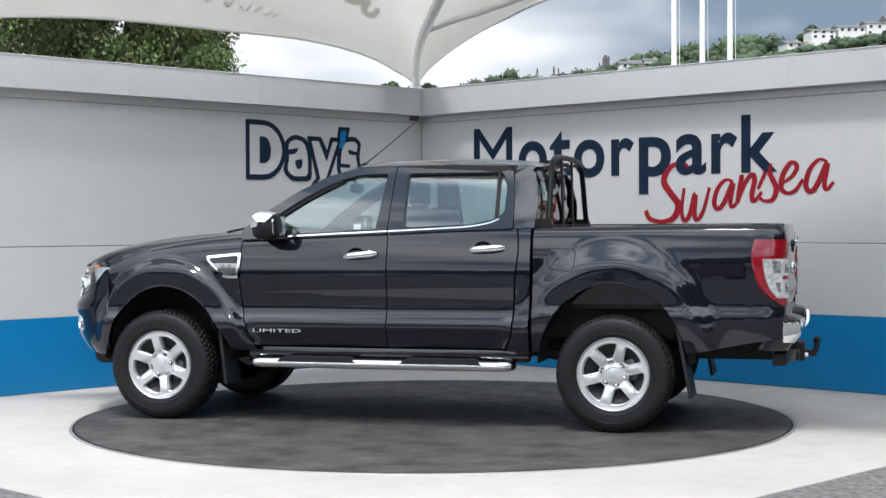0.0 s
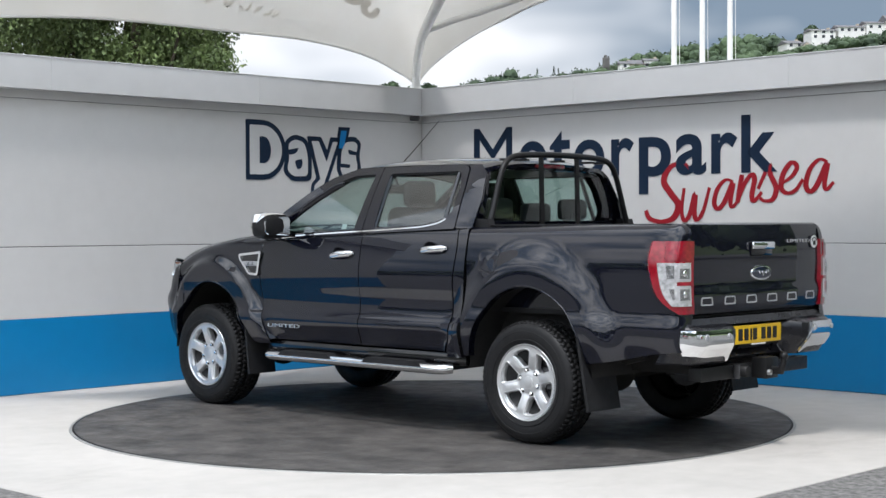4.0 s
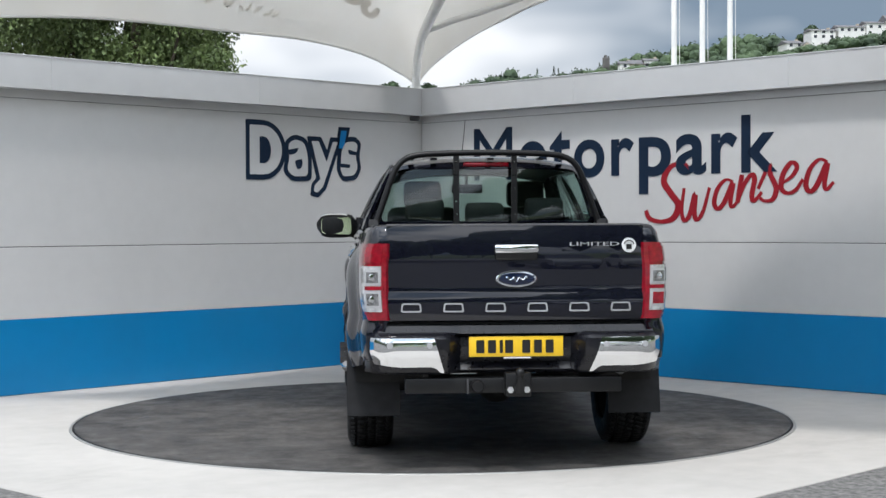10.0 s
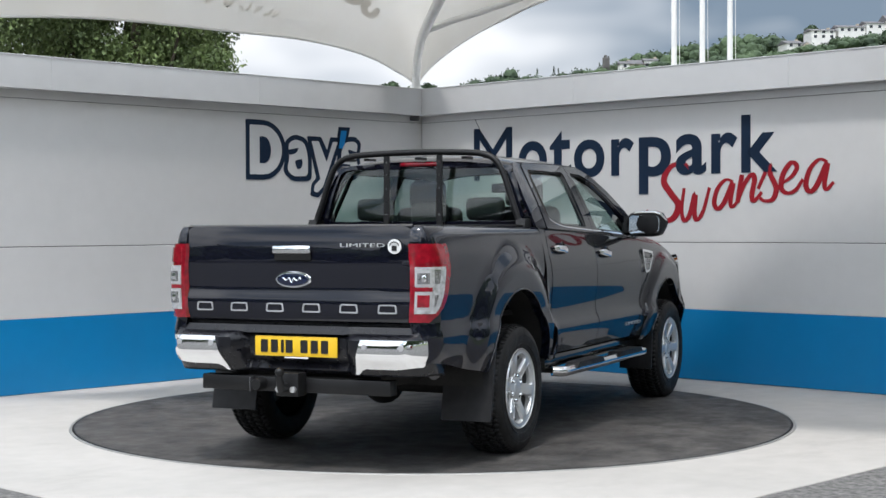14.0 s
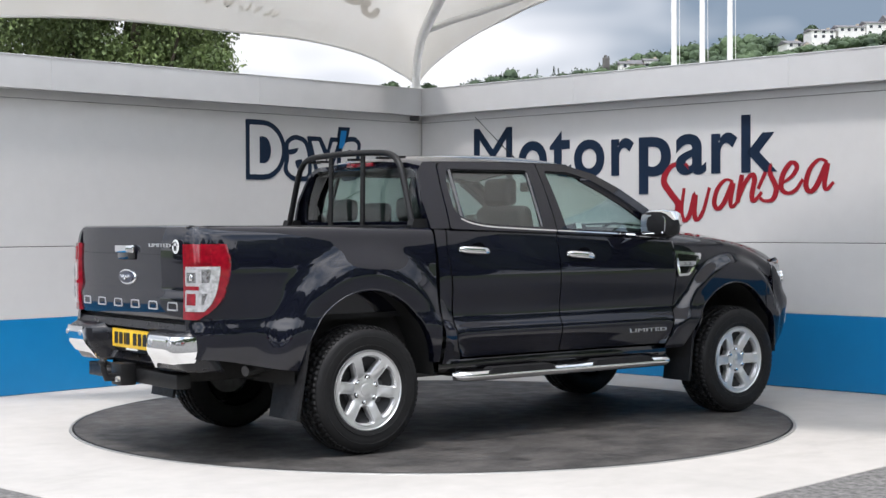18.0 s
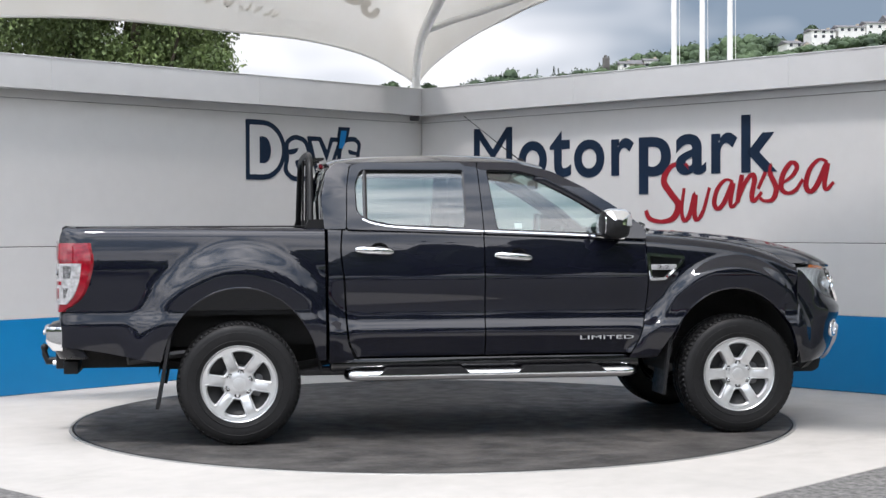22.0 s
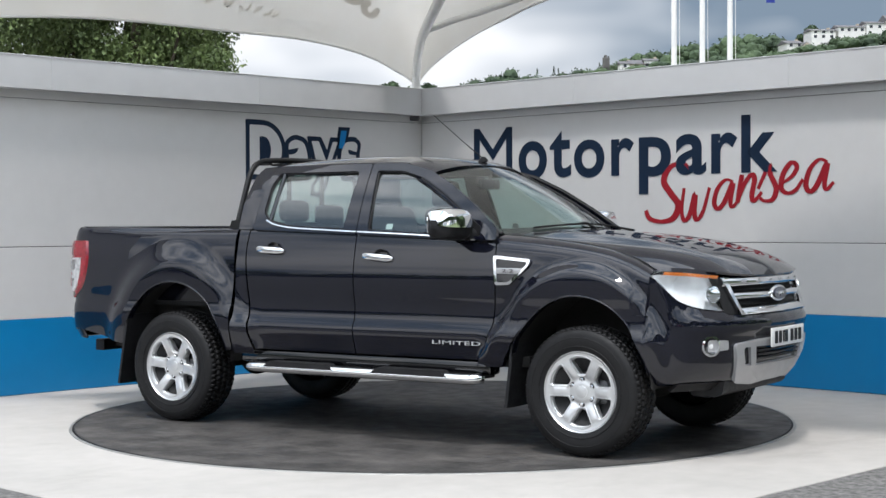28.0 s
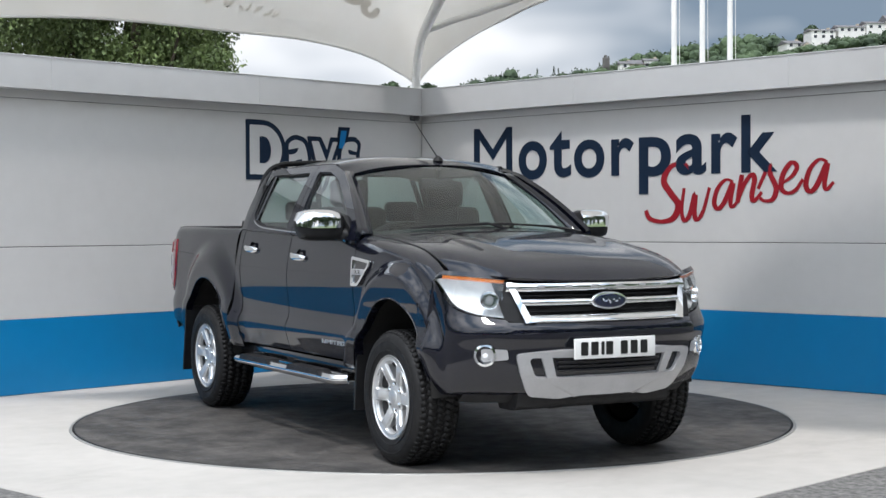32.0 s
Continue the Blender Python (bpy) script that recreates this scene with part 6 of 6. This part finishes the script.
def hill_height(x, y):
    """The ridge behind the site: higher to the right, low all round."""
    ang = math.atan2(x, y)
    r = math.hypot(x, y)
    rise = curve([(-3.2, 6), (-1.2, 8), (-0.35, 16), (-0.06, 33), (0.02, 34), (0.06, 38), (0.12, 41), (0.2, 44), (0.26, 46), (0.31, 49), (0.45, 55), (1.2, 30), (3.2, 6)], ang)
    return rise * max(0.0, min(1.0, (r - 110) / 290)) - 0.5


bm = bmesh.new()
grid(bm, [[(r * math.sin(a), r * math.cos(a), hill_height(r * math.sin(a), r * math.cos(a)) - (1.5 if r < 111 else 0)) for r in (110, 140, 180, 230, 290, 340, 380, 400, 420, 480, 700)] for a in [math.tau * k / 180 - math.pi for k in range(181)]])
tagged(part("hillside", bm, M_GRASS), "green hillside rising beyond the site", "hill", kind="structure")


def far_tree(vs, fs, x, y, z, w, h, n=170, conifer=False, size=1.0):
    lobes = [(Vector((x + rng.uniform(-0.3, 0.3) * w, y + rng.uniform(-0.3, 0.3) * w, z + h * rng.uniform(0.35, 0.7))), rng.uniform(0.2, 0.32)) for k in range(6)] + [(Vector((x, y, z + h * 0.68)), 0.3)]
    if not conifer:
        for c, r in lobes:
            k = len(vs)
            for v in BALL_V:
                q = rng.uniform(0.8, 1.05) * 0.86 * r
                vs.append(c + Vector((v.x * w * q, v.y * w * q, v.z * h * q)))
            fs += [tuple(k + i for i in f) for f in BALL_F]
    for k in range(n):
        if conifer:
            q, a = rng.random(), rng.uniform(0, 6.3)
            rr = w * 0.5 * (1 - q) * rng.uniform(0.5, 1)
            p = Vector((x + rr * math.cos(a), y + rr * math.sin(a), z + h * q))
        else:
            c, r = rng.choice(lobes)
            d = Vector((rng.gauss(0, 1), rng.gauss(0, 1), rng.gauss(0, 1))).normalized()
            p = c + Vector((d.x * w * r, d.y * w * r, d.z * h * r)) * rng.uniform(0.86, 1.02)
        add_leaf(vs, fs, p, rng.uniform(0.55, 1.0) * (0.7 if conifer else 1) * size)


# trees along the ridge: stations of place across the view at 400 m, crown width, crown top
FV, FF = [], []
tops = [(-13.0, 40.6, 3), (-11.0, 41.0, 3), (-3.0, 40.0, 2.5), (-1.4, 40.3, 2.5), (8.5, 40.2, 5), (12.0, 41.5, 6), (16.5, 43.0, 7), (21.5, 44.6, 8), (26.0, 42.6, 7), (31.0, 42.4, 6), (35.5, 43.0, 5), (39.5, 44.0, 6), (43.5, 44.6, 8), (50.0, 46.0, 7), (53.0, 47.4, 7), (57.5, 49.2, 8),
        (62.0, 49.8, 8), (67.0, 50.6, 9), (72.5, 52.0, 8), (77.5, 50.9, 6), (82.0, 53.2, 10), (86.5, 53.6, 9), (93.0, 53.3, 9), (105.0, 56.1, 4), (102.2, 53.6, 2.6), (112.0, 54.4, 5.5), (115.5, 51.6, 6.5), (118.0, 50.6, 6), (97.0, 48.9, 8), (104.0, 49.5, 9), (122.0, 51.0, 9), (78.0, 47.2, 9), (65.0, 46.8, 8), (70.0, 47.0, 8), (90.0, 48.2, 9)]
for x, z, w in tops:
    h = w * 1.05
    far_tree(FV, FF, x, 404 + rng.uniform(-4, 4), z - h + 0.2, w * 1.2, h, 300)
    if x < 95:
        far_tree(FV, FF, x + rng.uniform(-3, 3), 396 + rng.uniform(-4, 4), z - h * 1.3, w * 1.1, h, 200)
for x, z in ((33.0, 44.2), (34.2, 43.5), (28.5, 43.6), (45.3, 45.2), (121.4, 53.6)):
    far_tree(FV, FF, x, 398, z - 5, 2.2, 5, 90, True)
for k in range(46):
    x = 2 + 124 * k / 45
    g = hill_height(x, 380)
    far_tree(FV, FF, x, 380 + rng.uniform(-5, 5), g + rng.uniform(-2.9, -1.3), 9, 6, 150)
for x, z, w in ((98.8, 49.3, 5), (103.2, 48.9, 4.5), (109.3, 50.4, 5), (111.4, 52.8, 4.6), (115.0, 50.7, 6), (118.4, 51.3, 4), (124.3, 50.9, 5), (93.0, 48.6, 6)):
    far_tree(FV, FF, x * 0.9566, 386, 1.36 + (z - 1.36) * 0.9566 - w, w * 1.1, w, 260)
tagged(stuff_mesh("hillside_trees", FV, FF, M_FARLEAF), "dark green broad-leaved trees along the hillside ridge", "trees", kind="stuff")

# unseen tree belt added round the yard behind the camera, darkens what the paint mirrors
BV, BF = [], []
for k in range(70):
    a = radians(75 + 210 * k / 69)
    r = 44 + rng.uniform(-3, 3)
    far_tree(BV, BF, r * math.sin(a), r * math.cos(a), -0.6, rng.uniform(7, 10), curve([(75, 15), (110, 22), (155, 25), (176, 11), (205, 8), (225, 5), (285, 5)], math.degrees(a)) * rng.uniform(0.8, 1.15), 150, False, 0.8)
tagged(stuff_mesh("tree_belt", BV, BF, M_FARLEAF), "unseen belt of trees added behind the camera to darken reflections", "trees", kind="stuff")


def house(x, z, w, h, d, roof_h, turn=0, wall=None, gable=False, rows=2, cols=3):
    b = thing("house", "pale rendered house with a grey slate roof on the hillside", "house", pose(x * 0.975, 390, z * 0.975, 0, 0, turn), "houses on the hill")
    part("wall", boxed(-w / 2, w / 2, -d / 2, d / 2, -3, h), wall or M_RENDER, b, smooth=False)
    bm = bmesh.new()
    if gable:
        prism(bm, [(-w / 2 - 0.3, h), (w / 2 + 0.3, h), (0, h + roof_h)], "xz", -d / 2 + 0.25, d / 2 + 0.3)
        part("gable", prism(bmesh.new(), [(-w / 2, h - 0.02), (w / 2, h - 0.02), (0, h + roof_h * 0.9)], "xz", -d / 2, -d / 2 + 0.24), wall or M_RENDER, b, smooth=False)
    else:
        prism(bm, [(-d / 2 - 0.3, h), (d / 2 + 0.3, h), (0, h + roof_h)], "yz", -w / 2 - 0.3, w / 2 + 0.3)
    part("roof", bm, M_SLATE, b, "grey slate roof", smooth=False)
    part("chimney", boxed(w * 0.3, w * 0.3 + 0.7, -0.3, 0.3, h, h + roof_h + 0.35), M_STONE, b, smooth=False)
    for r in range(rows):
        for c in range(cols):
            cx, cz = -w / 2 + w * (c + 0.5) / cols, 0.9 + (h - 0.4) * r / rows
            wn = part("window", boxed(cx - 0.5, cx + 0.5, -d / 2 - 0.05, -d / 2 + 0.1, cz, cz + 0.95), M_RENDER, b, smooth=False)
            part("pane", boxed(cx - 0.4, cx + 0.4, -d / 2 - 0.08, -d / 2 - 0.052, cz + 0.1, cz + 0.85), M_PANE, wn, smooth=False)


house(97.5, 48.3, 4.5, 1.8, 6, 1.1, 10, rows=1, cols=2)
house(100.6, 46.8, 4.0, 2.1, 6, 1.7, 14, M_STONE, True, 1, 2)
house(105.4, 50.6, 6.6, 2.9, 6, 0.8, 6, rows=2, cols=3)
house(107.0, 47.8, 5.0, 2.3, 6, 0.9, 12, rows=1, cols=2)
house(113.2, 52.4, 7.2, 2.0, 6, 0.9, 5, rows=1, cols=4)
house(120.6, 53.2, 7.0, 2.2, 6, 0.9, 5, rows=1, cols=3)
house(125.2, 54.2, 5.0, 2.0, 6, 1.7, 8, rows=1, cols=2)
house(122.0, 49.8, 7.5, 2.6, 6, 0.6, 4, rows=1, cols=3)
house(59.2, 43.3, 3.6, 2.4, 5, 0.8, 0, rows=1, cols=2)
house(56.0, 42.6, 5.0, 2.2, 5, 1.3, 0, M_STONE, rows=1, cols=2)
house(52.2, 43.0, 2.6, 1.9, 5, 0.9, 0, rows=1, cols=1)
ruin = thing("tower", "dark ruined stone tower on the ridge", "tower", pose(47.4, 400, 42.5))
part("stack", boxed(-0.95, 0.85, -0.9, 0.9, -2, 4.3, 0.15), M_RUIN, ruin)
part("broken_top", boxed(-0.6, 0.1, -0.7, 0.7, 4.3, 5.0, 0.15), M_RUIN, ruin)
part("broken_top", boxed(0.35, 0.75, -0.7, 0.7, 4.3, 4.7, 0.1), M_RUIN, ruin)

for x, y in ((4.77, 19.0), (5.327, 19.0), (5.872, 19.0)):
    p = thing("flagpole", "tall white flagpole behind the wall", "flagpole", pose(x, y, 0), "row of flagpoles")
    bm = bmesh.new()
    tube(bm, [(0, 0, -0.05), (0, 0, 4.0), (0, 0, 9.0)], [0.062, 0.056, 0.045], 14)
    part("pole", bm, M_POLE, p)
    bm = bmesh.new()
    lathe(bm, [(0.12, 0.0), (0.12, 0.05), (0.07, 0.08)], 14, "z")
    part("base", bm, M_POLE, p)
    bm = bmesh.new()
    lathe(bm, [(0.045, 9.0), (0.07, 9.04), (0.06, 9.1), (0.001, 9.14)], 12, "z")
    part("finial", bm, M_POLE, p)
    bm = bmesh.new()
    tube(bm, [(0.11, -0.02, 1.2), (0.10, -0.02, 8.9)], 0.005, 5)
    part("halyard", bm, M_POLE, p)



def parked_car(x, y, turn, paint, label):
    c = thing("parked_car", label, "car", pose(x, y, -0.03, 0, 0, turn), "cars parked in the yard")
    prof = [(-2.1, 0.35), (-2.15, 0.7), (-2.0, 0.95), (-1.3, 1.05), (1.0, 1.0), (1.9, 0.85), (2.1, 0.65), (2.1, 0.35)]
    bm = prism(bmesh.new(), round_poly(prof, 0.12, 4), "xz", -0.85, 0.85)
    part("body", bm, paint, c)
    bm = bmesh.new()
    lo, hi = [(-1.75, 0.98), (1.05, 0.98)], [(-1.15, 1.45), (0.35, 1.45)]
    grid(bm, [[(-1.75, sx * 0.8, 0.98) for sx in (-1, 1)], [(-1.2, sx * 0.6, 1.44) for sx in (-1, 1)], [(0.3, sx * 0.6, 1.44) for sx in (-1, 1)], [(1.1, sx * 0.8, 0.98) for sx in (-1, 1)]])
    for sx in (-1, 1):
        bm.faces.new([bm.verts.new(p) for p in ((-1.75, sx * 0.8, 0.98), (-1.2, sx * 0.6, 1.44), (0.3, sx * 0.6, 1.44), (1.1, sx * 0.8, 0.98))])
    part("windows", bm, M_PANE, c, smooth=False)
    part("roof", boxed(-1.2, 0.3, -0.6, 0.6, 1.44, 1.475, 0.015), paint, c)
    for wx in (-1.3, 1.35):
        for sy in (-1, 1):
            bm = bmesh.new()
            lathe(bm, [(0.001, 0.1), (0.29, 0.1), (0.31, 0.06), (0.31, -0.06), (0.29, -0.1), (0.001, -0.1)], 20, "y", (wx, sy * 0.78, 0.31))
            part("wheel", bm, M_RUBBER, c)


M_CAR_RED = mat("red_car_paint", (0.25, 0.01, 0.012), 0.25, 0.0, 0.05, 3.0, coat=0.8)
M_CAR_SILVER = mat("silver_car_paint", (0.42, 0.43, 0.44), 0.3, 0.5, 0.05, 3.0, coat=0.8)
M_CAR_WHITE = mat("white_car_paint", (0.7, 0.7, 0.7), 0.3, 0.0, 0.03, 3.0, coat=0.8)
for x, y, turn, paint, lab in ((-7.5, -19, 84, M_CAR_SILVER, "silver hatchback parked in the yard"), (-4.4, -19.4, 95, M_CAR_RED, "red hatchback parked in the yard"), (4.6, -19.2, 88, M_CAR_SILVER, "silver hatchback parked in the yard"),
                               (7.6, -18.8, 92, M_CAR_WHITE, "white hatchback parked in the yard"), (11.2, -18.5, 85, M_CAR_RED, "red hatchback parked in the yard"), (-11.0, -18, 98, M_CAR_WHITE, "white hatchback parked in the yard")):
    parked_car(x, y, turn, paint, lab)

flag = thing("flag", "blue cloth flag blowing from a white flagpole", "flag", pose(5.93, 18.98, 0))
flag_strips = []
for k in range(5):
    bm = bmesh.new()
    grid(bm, [[(0.175 * i / 3, 0.02 * math.sin(2.2 * i / 3 + k), 6.15 + 1.1 * j / 4) for i in range(4)] for j in range(5)])
    st = part("strip", bm, M_FLAG, flag)
    thicken(st, 0.004, 0)
    flag_strips.append(st)


tree(-4.62, 12.5, 6.1, 1.5, 20000, 0.066)


def motions():
    spin = [(t, 164.85 - 7.1 * t) for t in (0, 8, 16, 24, 32)]
    walk(turntable, [(t, pose(0, 0, 0, 0, 0, a)) for t, a in spin])
    walk(truck, [(t, pose(0, 0, 0.006, 0, 0, a) @ pose(0.2246, -0.3093, 0, 0, 0, -0.4)) for t, a in spin])
    # the flag: strips that swing one behind the other; its free end dips for a few seconds
    for k, st in enumerate(flag_strips):
        rows = []
        for i in range(65):
            t = i * 0.5
            dip = 0.30 * math.exp(-((t - 25.4) / 0.7) ** 2) + 0.25 * math.exp(-((t - 27.9) / 0.45) ** 2)
            wave = math.sin(2.4 * t - 0.9 * k)
            rows.append((t, pose(0.17 * k, 0.05 * k * wave, 0.12 - (0.012 + 0.15 * dip) * k * k * 0.45 - dip * 0.2 * k - (0.5 * math.exp(-((t - 28.0) / 0.4) ** 2) if k == 0 else 0), 0, 0, 8 * wave)))
        walk(st, rows)


motions()
